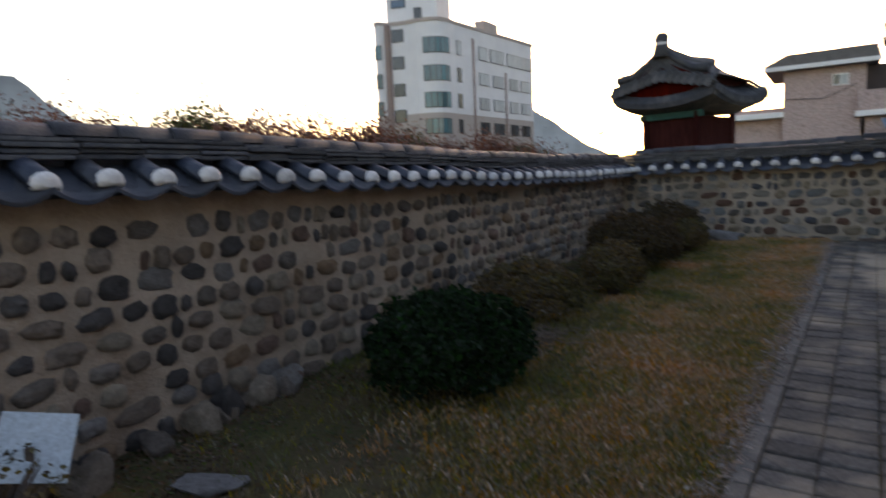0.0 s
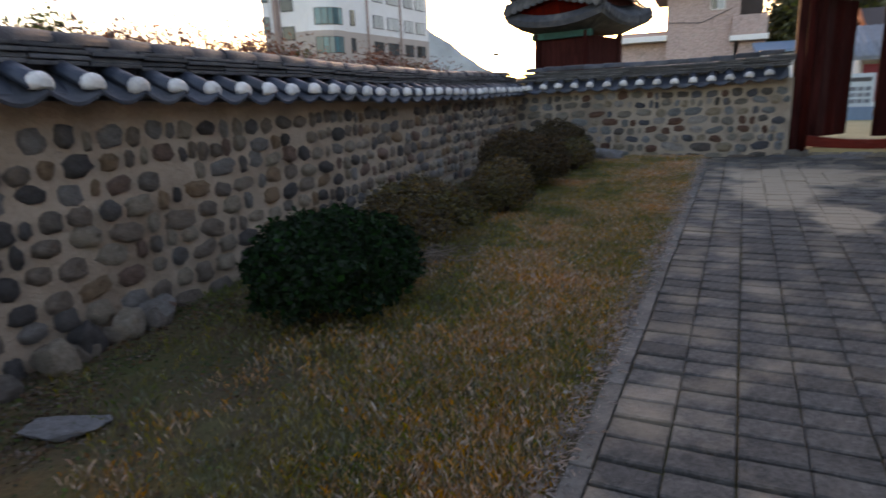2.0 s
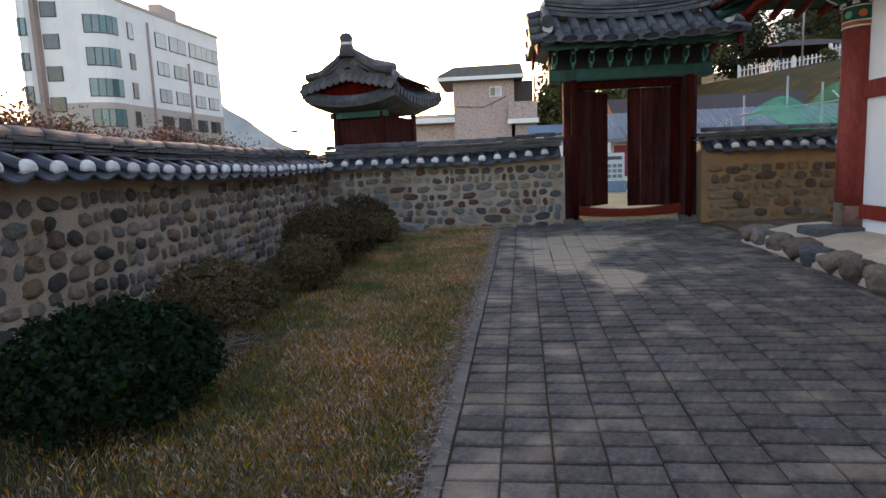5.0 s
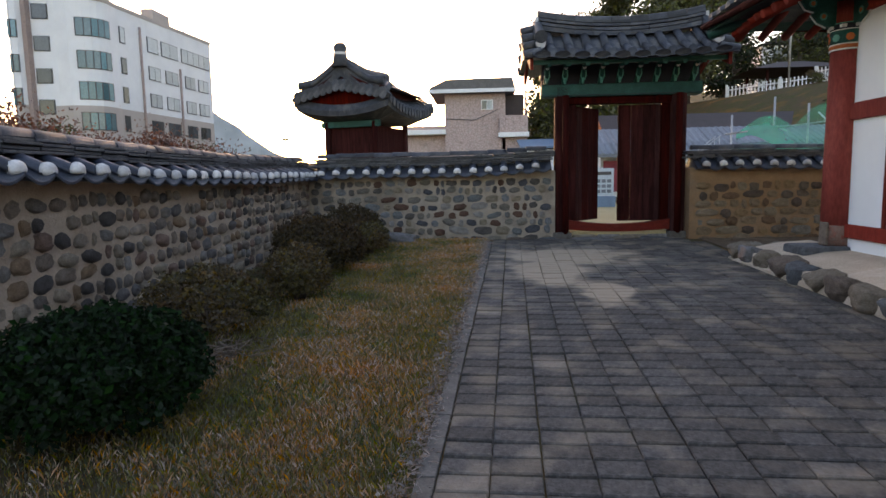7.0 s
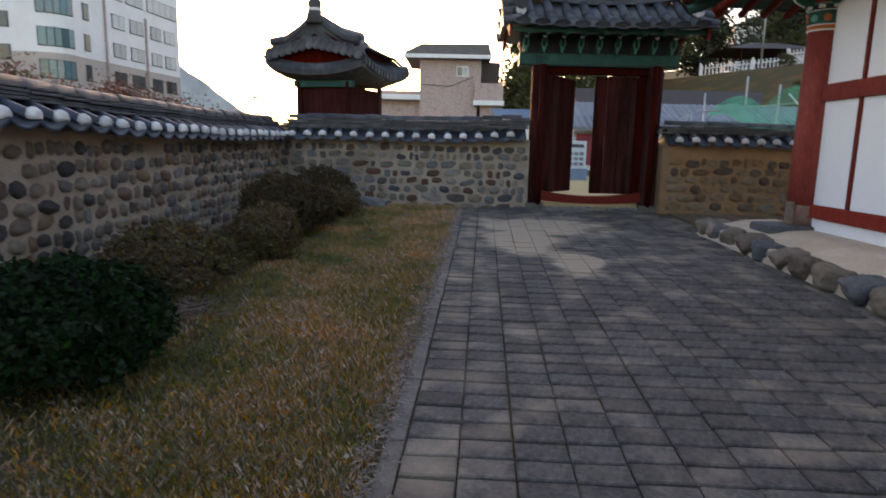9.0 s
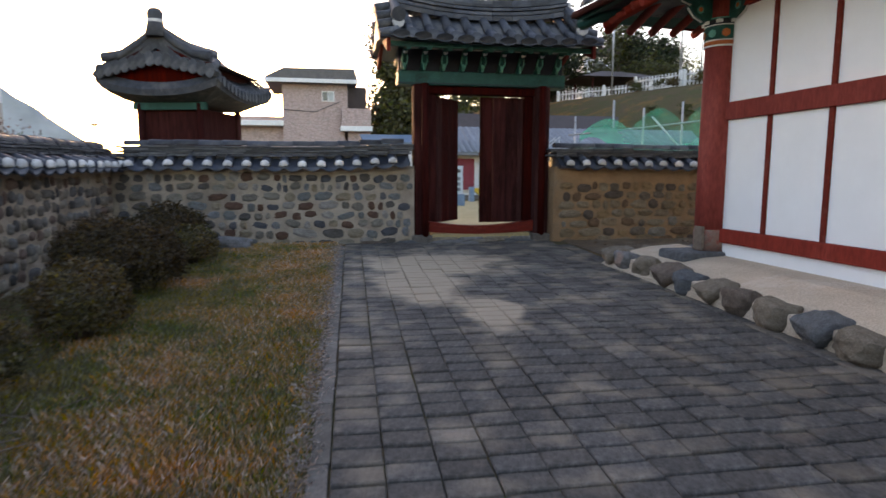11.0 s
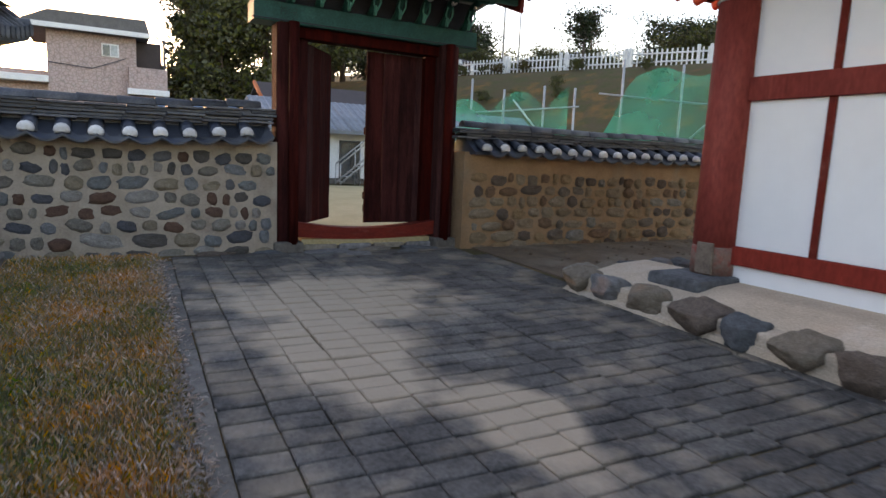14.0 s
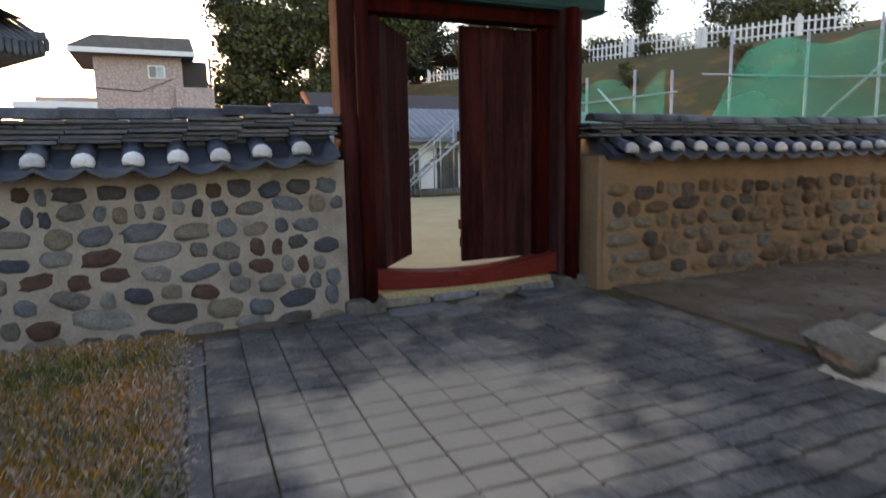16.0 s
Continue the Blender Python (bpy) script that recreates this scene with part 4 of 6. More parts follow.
def bush(place, rx, ry, h, count, leaf, size, rng, label, gaps=0.0, bare=0.15):
    x, y = place
    z0 = gz(y)
    root = thing("bush", (x, y, z0), label, "bush", "clipped bushes along the wall")
    spots = []
    seed = Vector((rng.uniform(0, 50), rng.uniform(0, 50), 0))
    while len(spots) < count:
        a, c = rng.uniform(0, 2 * math.pi), rng.uniform(-.55, 1.0)
        s = math.sqrt(max(0, 1 - c * c))
        d = Vector((s * math.cos(a), s * math.sin(a), c))
        lump = 1 + .16 * noise.noise(d * 2.2 + seed) + .17 * noise.noise(d * 5.5 + seed) + .16 * noise.noise(d * 13 + seed)
        if gaps and noise.noise(d * 3.1 + seed * 2) > .55 - gaps:
            continue
        r = lump * (1 - abs(rng.gauss(0, .1)) - (.25 * rng.random() if rng.random() < .25 else 0))
        p = (x + rx * d.x * r, y + ry * d.y * r, z0 + h * (.48 + .52 * d.z * r))
        if p[2] > z0 + .02:
            spots.append((p, d))
    part("crown", leaf_cloud("crown", spots, size, rng), leaf, root)
    bm = bmesh.new()
    for k in range(16):
        a = rng.uniform(0, 6.28)
        q = (x + rx * .7 * math.cos(a), y + ry * .7 * math.sin(a), z0 + h * rng.uniform(.4, .85))
        tube(bm, [(x + rng.uniform(-.06, .06), y + rng.uniform(-.06, .06), z0 - .02), (x + rx * .3 * math.cos(a), y + ry * .3 * math.sin(a), z0 + h * .3), q], [.016, .012, .005], 5)
    part("stem", bm, M["bark"], root)
    bm = bmesh.new()
    bmesh.ops.create_icosphere(bm, subdivisions=3, radius=1)
    for v in bm.verts:
        d = v.co.copy()
        lump = .68 * (1 + .16 * noise.noise(d * 2.2 + seed) + .12 * noise.noise(d * 5.5 + seed))
        v.co = Vector((x + rx * d.x * lump, y + ry * d.y * lump, z0 + max(.0, h * (.48 + .5 * d.z * lump))))
    if not gaps:
        part("inner_crown", bm, leaf, root)
    return root


rng = random.Random(33)
bush((-2.4, 3.8), .58, .64, .74, 15000, M["leaf_dark"], .03, rng, "dense dark green evergreen bush on the grass")
bush((-2.72, 5.95), .56, .6, .64, 7500, M["leaf_olive"], .024, rng, "sparse olive and russet bush beside the wall", gaps=.2)
bush((-2.24, 7.3), .37, .4, .68, 8000, M["leaf_olive"], .021, rng, "small round olive-brown clipped bush")
bush((-2.48, 9.1), .66, .76, .84, 15000, M["leaf_brown"], .024, rng, "large round russet-brown clipped bush")
bush((-2.5, 11.4), .55, .62, .84, 8500, M["leaf_brown"], .024, rng, "round russet-brown clipped bush near the corner")
bush((-2.1, 10.95), .36, .4, .58, 4500, M["leaf_olive"], .022, rng, "low olive-brown clipped bush near the corner")
bush((-3.25, 1.05), .42, .4, .5, 700, M["leaf_olive"], .022, rng, "sparse twiggy shrub before the small sign", gaps=.45)

# dry clippings beside the bushes
bm = bmesh.new()
for k in range(90):
    a, r = rng.uniform(0, 6.28), abs(rng.gauss(0, .22))
    x, y = -2.2 + r * math.cos(a), 5.15 + r * math.sin(a) * 1.4
    b, L = rng.uniform(0, 6.28), rng.uniform(.06, .22)
    z = gz(y) + rng.uniform(.01, .11) * max(0.1, 1 - r * 1.6)
    tube(bm, [(x, y, z), (x + L * math.cos(b), y + L * math.sin(b), z + rng.uniform(-.01, .05))], [.006, .003], 4)
tagged(part("dry_twigs", bm, M["twig"]), "heap of dry grey clippings on the grass", "twigs", kind="stuff")


def build_grass():
    g = np.random.default_rng(8)
    for name, count, material, gold in (("grass", 150000, M["grass"], 0), ("golden_grass", 105000, M["grass_gold"], 1)):
        verts, faces = [], []
        made = 0
        while made < count:
            x, y = g.uniform(-3.7, .05), g.uniform(-.5, 12.9)
            if x > skew(-.46, y) + .06 * noise.noise((y * 7, 0, 0)) + .02 * noise.noise((y * 31, 4, 0)) + .01:
                continue
            f = (x + 3.7) / 3.4
            n = noise.noise((x * 1.1, y * 1.1, 3.0 * gold)) + .5 * noise.noise((x * 4, y * 4, 9))
            keep = smooth((f - .12) / .45) * .8 + .7 * n
            if gold:
                keep = smooth((f - .45) / .35) * .7 + 1.1 * n
            keep *= smooth((f - .28) / .3) if gold else .5 + .5 * smooth((f - .15) / .35)
            if y < 3 and not gold:
                keep -= .15
            if g.random() > keep:
                continue
            h = g.uniform(.018, .058) * (1.0 + .5 * max(0, n)) * (1.25 if g.random() < .12 else 1)
            a, lean = g.uniform(0, 6.283), g.uniform(.05, .75)
            w = g.uniform(.0012, .0026)
            z = gz(y) - .012
            dx, dy = math.cos(a), math.sin(a)
            i = len(verts)
            verts += [(x - dy * w, y + dx * w, z), (x + dy * w, y - dx * w, z), (x + dx * h * lean * .35 + dy * w * .7, y + dy * h * lean * .35 - dx * w * .7, z + h * .65), (x + dx * h * lean, y + dy * h * lean, z + h)]
            faces += [(i, i + 1, i + 2), (i, i + 2, i + 3)]
            made += 1
        me = bpy.data.meshes.new(name)
        me.from_pydata(verts, [], faces)
        tagged(part(name, me, material), "thin autumn grass, green turning to gold", "grass", kind="stuff")


build_grass()


def build_straw():
    """Pale dead stalks lying along the kerb."""
    g = np.random.default_rng(14)
    verts, faces = [], []
    for k in range(6000):
        y = g.uniform(-.5, 12.6)
        x = skew(-.47, y) + g.normal(.01, .045) + .05 * noise.noise((y * 3, 1, 0))
        a, L, w = g.uniform(0, 6.283), g.uniform(.02, .07), g.uniform(.0015, .003)
        z = gz(y) + g.uniform(.004, .03)
        dx, dy = math.cos(a), math.sin(a)
        i = len(verts)
        verts += [(x - dy * w, y + dx * w, z), (x + dy * w, y - dx * w, z), (x + dx * L * .6, y + dy * L * .6, z + g.uniform(0, .02)), (x + dx * L, y + dy * L, z + g.uniform(-.004, .012))]
        faces += [(i, i + 1, i + 2), (i, i + 2, i + 3)]
    me = bpy.data.meshes.new("dead_stalks")
    me.from_pydata(verts, [], faces)
    tagged(part("dead_stalks", me, leaf_mat("bleached_straw", (.36, .28, .23), (.28, .2, .155))), "pale dead grass stalks strewn along the kerb", "dry grass", kind="stuff")


build_straw()


def build_litter():
    """Dead leaves and low weeds on the bare soil between the bushes and the wall."""
    g = random.Random(51)
    for name, count, size, material, label in (("leaf_litter", 16000, .017, leaf_mat("dead_leaf_litter", (.15, .085, .045), (.075, .05, .035)), "brown dead leaves on the bare soil"), ("weeds", 14000, .014, leaf_mat("low_weed_leaf", (.05, .085, .025), (.085, .095, .03)), "low green weeds on the bare soil")):
        spots = []
        while len(spots) < count:
            x, y = -3.68 + abs(g.gauss(0, 1.1)), g.uniform(-.5, 12.8)
            n = noise.noise((x * 2.2, y * 2.2, size * 900))
            if x > -1.0 or g.random() > .45 + 1.2 * n:
                continue
            spots.append(((x, y, gz(y) - .008 + g.uniform(0, .022)), (g.gauss(0, .3), g.gauss(0, .3), 1)))
        tagged(part(name, leaf_cloud(name, spots, size, g, 1.0, 1.6), material), label, "ground cover", kind="stuff")


build_litter()


def tree(name, place, height, crown, leaf, count, size, rng, label, group="", bare=0.2, trunk=.05, spread=.5):
    x, y = place
    z = hill(x, y)
    root = thing(name, (x, y, z), label, "tree", group)
    bm = bmesh.new()
    lean = rng.uniform(-.06, .06) * height
    tube(bm, [(x, y, z - .1), (x + lean * .4, y, z + height * .35), (x + lean, y, z + height * .85)], [height * trunk * .6, height * trunk * .42, height * trunk * .1], 8)
    tips = []
    for k in range(22):
        f = rng.uniform(bare, .9)
        a = rng.uniform(0, 6.28)
        L = crown * rng.uniform(.5, 1.0) * (1.15 - .55 * f)
        b = Vector((x + lean * f, y, z + height * f))
        e = b + Vector((L * math.cos(a), L * math.sin(a), L * rng.uniform(.1, spread)))
        tube(bm, [b, (b + e) / 2 + Vector((0, 0, L * .06)), e], [height * .012, height * .008, height * .003], 5)
        tips += [(e, crown * rng.uniform(.16, .34)), ((b + e) / 2, crown * rng.uniform(.12, .26))]
    tips.append((Vector((x + lean, y, z + height * .95)), crown * .25))
    part("trunk", bm, M["bark"], root)
    spots = []
    while len(spots) < count:
        c, r = tips[rng.randrange(len(tips))]
        d = Vector((rng.gauss(0, 1), rng.gauss(0, 1), rng.gauss(0, .75)))
        p = c + d * r * .62
        spots.append((tuple(p), tuple(d.normalized())))
    part("crown", leaf_cloud("crown", spots, size, rng), leaf, root)
    return root


def in_clearing(p):
    """The open strip of hillside between the wood and the trees on the crest."""
    return .61 < p[0] / (p[1] - 5) < 1.06


rng = random.Random(71)
for k in range(26):
    y = 1.5 + .95 * k
    tree("shrub_tree", (-15.5 + rng.uniform(-2.5, 1.5) + .22 * y, y), rng.uniform(2.8, 3.3) - .06 * max(0, y - 9), 1.9, M["leaf_rust"] if k % 4 else M["leaf_tree"], 5000, .06, rng, "low autumn tree with rust-red leaves and bare twigs", "autumn trees behind the wall", .25, .022)
tree("pine_tree", (7.2, 65.4), 12.2, 3.6, M["leaf_pine"], 12000, .2, rng, "tall dark pine with open crown behind the houses", bare=.45)
for p, h, c in (((7.2, 50.5), 9.8, 4.2), ((13.5, 51.0), 9.0, 4.5), ((6.2, 54.0), 8.0, 3.0), ((17.5, 56.0), 9.0, 5.0), ((12.0, 60.0), 12.0, 5.5)):
    tree("leafy_tree", p, h, c, M["leaf_tree"], 17000, .2, rng, "broad green and yellowing tree behind the houses", "trees behind the houses", .2)
for p, h in (((40.0, 52.0), 6.5), ((66, 80), 10)):
    tree("hill_pine", p, h, 2.6, M["leaf_pine"], 2200, .16, rng, "small pine standing on the hillside", bare=.5)
for k in range(26):
    f = k / 25
    p = (52 + 30 * math.sin(f * 9) * .3 + 14 * f, 44 + 75 * (1 - f) * .95 - 12 * math.cos(k * 2.1))
    if k % 2:
        p = (p[0] + 8, p[1] - 4)
    if in_clearing(p):
        continue
    tree("hill_tree", p, rng.uniform(5, 7.5), 5.0, M["leaf_pine"] if k % 3 else M["leaf_tree"], 4000, .22, rng, "dense dark green tree on the hillside", "trees on the hillside", .15)
for k in range(16):
    p = (17 + 2.3 * k + rng.uniform(-1.5, 1.5), 72 + 6 * math.sin(k * 1.7) - .5 * k)
    if in_clearing(p):
        continue
    tree("wood_tree", p, rng.uniform(6.5, 9.5), 4.2, M["leaf_pine"] if k % 2 else M["leaf_tree"], 3600, .2, rng, "dark green tree in the wood behind the huts", "wood behind the huts", .1)
for k in range(18):
    tree("low_bush", (19 + 12 * rng.random(), 27 + 20 * rng.random()), rng.uniform(.5, .9), .55, M["leaf_tree"] if k % 3 else M["leaf_olive"], 700, .06, rng, "low yellow-green bush on the grassy slope", "low bushes on the slope", .1)
for k in range(9):
    tree("slope_bush", (30 + 2.4 * k + rng.uniform(-1, 1), 62 - 1.1 * k + rng.uniform(-3, 3)), rng.uniform(2.5, 4.0), 3.0, M["leaf_tree"], 2500, .13, rng, "yellow-green bush on the slope", "bushes on the slope", .1)


# ---------------------------------------------------------------- pavilion beyond the wall
def build_pavilion():
    cx, y0, y1 = -3.45, 18.1, 21.3
    pav = thing("pavilion", (cx, 19.7, .15), "small red timber pavilion with a heavy tiled hip-and-gable roof", "pavilion")
    part("body", block(cx - .95, cx + 1.05, y0 + .1, y1, .1, 3.0), M["red_dark"], pav, "dark red plank walls")
    for x in (cx - .98, cx + 1.08):
        for y in (y0, y1):
            part("post", tube(bmesh.new(), [(x, y, .1), (x, y, 3.1)], .12, 12), M["red_dark"], pav)
    part("lintel", block(cx - 1.2, cx + 1.3, y0 - .1, y0 + .1, 2.95, 3.12, .01), M["green"], pav)
    part("green_beam", block(cx - .7, cx + .8, y0 - .35, y0 - .25, 3.2, 3.28, .01), M["green_light"], pav)
    bm = bmesh.new()
    prism(bm, [(cx - .75, 3.3), (cx + .85, 3.3), (cx + .05, 3.62)], "y", y0 - .36, y0 - .3)
    part("gable_ornament", bm, M["green"], pav, "green painted gable board")
    # lower hipped eave ring and upper gabled roof, each thick
    ex0, ex1, ey0, ey1 = cx - 1.95, cx + 2.05, y0 - .8, y1 + 1.0
    bm = bmesh.new()
    def loft(rings):
        vs = [[bm.verts.new(p) for p in r] for r in rings]
        for a, b in zip(vs, vs[1:]):
            k = len(a)
            for i in range(k):
                bm.faces.new((a[i], a[(i + 1) % k], b[(i + 1) % k], b[i]))
        bm.faces.new(vs[0][::-1]); bm.faces.new(vs[-1])
        bmesh.ops.recalc_face_normals(bm, faces=bm.faces)
    def ring(x0, x1, ya, yb, z, lift):
        out = []
        for (ax, ay), (bx_, by_) in (((x0, ya), (x1, ya)), ((x1, ya), (x1, yb)), ((x1, yb), (x0, yb)), ((x0, yb), (x0, ya))):
            for k in range(8):
                f = k / 8
                out.append((ax + (bx_ - ax) * f, ay + (by_ - ay) * f, z + lift * abs(2 * f - 1) ** 2.2))
        return out
    loft([ring(ex0 + .9, ex1 - .9, ey0 + .9, ey1 - .9, 3.1, 0), ring(ex0 + .05, ex1 - .05, ey0 + .05, ey1 - .05, 3.22, .22), ring(ex0, ex1, ey0, ey1, 3.36, .25), ring(ex0 + .75, ex1 - .75, ey0 + .55, ey1 - .55, 3.86, .1)])
    low = part("lower_roof", bm, M["tile_grey"], pav, "grey tiled lower roof with upturned corners")
    conv = half_tile(.75, .09, .40)
    disc = mesh_of("tile_end", tube(bmesh.new(), [(0, 0, 0), (0, -.04, 0)], [.125, .12], 14))
    for k in range(16):
        f = k / 15
        y = ey0 + .12 + (ey1 - ey0 - .24) * f
        z = 3.40 + .25 * abs(2 * f - 1) ** 2.2
        for xx, turn in ((ex1, 90), (ex0, -90)):
            s = 1 if turn > 0 else -1
            part("convex_tile", conv, M["tile_grey"], low, m=pose(xx - s * .72, y, z, 0, 0, turn))
            part("tile_end", disc, M["tile_grey"], low, m=pose(xx + s * .02, y, z - .02, 0, 0, turn))
    big_disc = mesh_of("tile_end", tube(bmesh.new(), [(0, 0, 0), (0, -.05, 0)], [.17, .165], 14))
    drip = mesh_of("drip_tile", tube(bmesh.new(), [(0, 0, 0), (0, -.04, -.02)], [.16, .15], 12))
    verge_tile = half_tile(.56, .15, .22)
    # upper gable
    bm = bmesh.new()
    ux0, ux1, uy0, uy1 = ex0 + .2, ex1 - .2, y0 - .72, y1 + .55
    mid = (ux0 + ux1) / 2
    prof = [(ux0, 3.98), (ux0 + .5, 4.1), (mid - .5, 4.38), (mid, 4.68), (mid + .5, 4.38), (ux1 - .5, 4.1), (ux1, 3.98), (mid + .5, 4.05), (mid, 4.3), (mid - .5, 4.05)]
    prism(bm, prof, "y", uy0, uy1)
    up = part("upper_roof", bm, M["tile_grey"], pav, "grey tiled gable roof")
    bm = bmesh.new()
    prism(bm, [(mid - 1.5, 3.5), (mid + 1.5, 3.5), (mid + 1.5, 3.8), (mid, 4.3), (mid - 1.5, 3.8)], "y", uy0 + .12, uy0 + .2)
    part("gable_wall", bm, M["red_dark"], pav, "red gable wall")
    for sgn in (-1, 1):
        pts = [(mid, uy0 + .05, 4.74), (mid + sgn * .6, uy0 + .03, 4.42), (mid + sgn * 1.2, uy0, 4.16), (mid + sgn * 1.82, uy0 - .02, 4.10)]
        part("verge_ridge", tube(bmesh.new(), pts, [.10, .10, .10, .11], 8), M["tile_edge"], up)
        part("barge_board", tube(bmesh.new(), [(p[0], p[1] + .03, p[2] - .2) for p in pts], .07, 6), M["red_dark"], up)
        for q in range(7):
            x = mid + sgn * (.14 + .28 * q)
            z = 4.06 - .16 * abs(x - mid)
            part("tile_end", big_disc, M["tile_grey"], up, m=pose(x, uy0 - .16, z))
            part("convex_tile", verge_tile, M["tile_grey"], up, m=pose(x, uy0 + .42, z - .02))
            part("drip_tile", drip, M["tile_grey"], up, m=pose(x + sgn * .14, uy0 - .10, z - .06) @ Matrix.Diagonal((1, 1, .5, 1)))
        part("hip_ridge", tube(bmesh.new(), [(mid + sgn * 1.3, ey0 + .6, 3.98), (mid + sgn * 1.65, ey0 + .28, 3.74), (mid + sgn * 1.98, ey0 + .02, 3.78)], [.09, .09, .08], 8), M["tile_edge"], low)
        part("hip_ridge", tube(bmesh.new(), [(mid + sgn * 1.3, ey1 - .6, 3.98), (mid + sgn * 1.65, ey1 - .28, 3.74), (mid + sgn * 1.98, ey1 - .02, 3.78)], [.09, .09, .08], 8), M["tile_edge"], low)
    part("roof_core", block(cx - 1.35, cx + 1.45, y0 - .5, y1 + .4, 3.3, 4.08), M["red_dark"], pav)
    part("ridge", tube(bmesh.new(), [(mid, uy0, 4.72), (mid, 19.7, 4.6), (mid, uy1, 4.7)], .15, 10), M["tile_edge"], up)
    fin = part("ridge_finial", tube(bmesh.new(), [(mid, uy0 + .03, 4.55), (mid, uy0 + .03, 4.86), (mid, uy0 + .03, 4.95), (mid, uy0 + .03, 5.08), (mid, uy0 + .03, 5.17), (mid, uy0 + .03, 5.2)], [.34, .25, .23, .26, .17, .02], 14), M["tile_grey"], up, "round ridge end tile")
    part("plaster_collar", tube(bmesh.new(), [(mid, uy0 + .03, 4.84), (mid, uy0 + .03, 4.93)], .25, 14), M["plaster"], fin)
    pav.matrix_basis = Matrix.LocRotScale((-3.6, 19.0, .1), Euler((0, 0, radians(-15))), (.72, .70, 1.0))
    return pav


build_pavilion()


# ---------------------------------------------------------------- buildings in the distance
M["office"] = mat("pale_grey_render", (.80, .80, .80), (.72, .72, .725), .5, .85, .05, 2, c=(.74, .74, .74), grainy=.05)
M["office_low"] = mat("beige_grey_cladding", (.46, .40, .36), (.41, .36, .325), .5, .85, .05, 2, grainy=.05)
M["office_stripe"] = mat("brown_cladding_strip", (.36, .27, .24), (.31, .24, .215), .5, .85, .1, 8)
M["glass"] = mat("dark_window_glass", (.035, .045, .055), (.055, .065, .075), .7, .12, 0, 8, vary=.4, spec=.6)
M["glass_teal"] = mat("teal_window_glass", (.06, .17, .20), (.09, .2, .23), .7, .15, 0, 8, vary=.4, spec=.6)
M["blind"] = mat("pale_window_blind", (.5, .53, .53), (.42, .46, .47), .7, .4, 0, 8, vary=.2)
M["frame"] = mat("dark_window_frame", (.06, .06, .065), (.08, .08, .08), 2, .6, 0)
M["pinkish"] = mat("pinkish_brick_face", (.47, .36, .33), (.39, .29, .265), 9, .9, .3, 30, c=(.4, .33, .3))
pk = M["pinkish"].node_tree
cell = pk.nodes.new("ShaderNodeTexVoronoi")
cell.feature = 'DISTANCE_TO_EDGE'
cell.inputs["Scale"].default_value = 5.0
seam = pk.nodes.new("ShaderNodeMapRange")
for key, val in (("From Min", 0.0), ("From Max", .12), ("To Min", .68), ("To Max", 1.12)):
    seam.inputs[key].default_value = val
shade_ = pk.nodes.new("ShaderNodeHueSaturation")
bsdf = pk.nodes["Principled BSDF"]
pk.links.new(pk.nodes.new("ShaderNodeTexCoord").outputs["Object"], cell.inputs["Vector"])
pk.links.new(cell.outputs["Distance"], seam.inputs["Value"])
pk.links.new(seam.outputs["Result"], shade_.inputs["Value"])
pk.links.new(bsdf.inputs["Base Color"].links[0].from_socket, shade_.inputs["Color"])
pk.links.new(shade_.outputs["Color"], bsdf.inputs["Base Color"])
M["roof_grey"] = mat("grey_shingle", (.16, .15, .145), (.12, .115, .11), 3, .85, .2)
M["roof_and_recess_dark"] = mat("dark_brown_roof_and_recess_shade", (.07, .052, .05), (.055, .045, .042), 2, .7, .1)
M["roof_blue"] = mat("blue_grey_tile", (.19, .21, .24), (.14, .155, .18), 3, .6, .2, vary=.2)
M["white"] = mat("white_paint", (.78, .78, .77), (.7, .7, .69), 3, .7, .05)
M["blue"] = mat("blue_sheet", (.17, .25, .34), (.14, .2, .28), 3, .6, .05)
M["steel"] = mat("galvanised_pipe", (.45, .45, .44), (.36, .36, .36), 8, .45, .1, metal=.6)
M["maroon"] = mat("maroon_fabric", (.26, .05, .06), (.2, .04, .05), 3, .8, .1)
M["yellow"] = mat("yellow_plastic", (.6, .4, .05), (.55, .36, .04), 3, .5, .05)
# the haze of distance is mixed into this pale blue-grey
M["hill_far"] = mat("haze_tinted_mountain", (.42, .46, .50), (.36, .40, .44), .004, 1.0, 0, .02)
M["sign_white"] = mat("white_sign_board", (.5, .57, .6), (.45, .52, .56), 3, .6, .03)


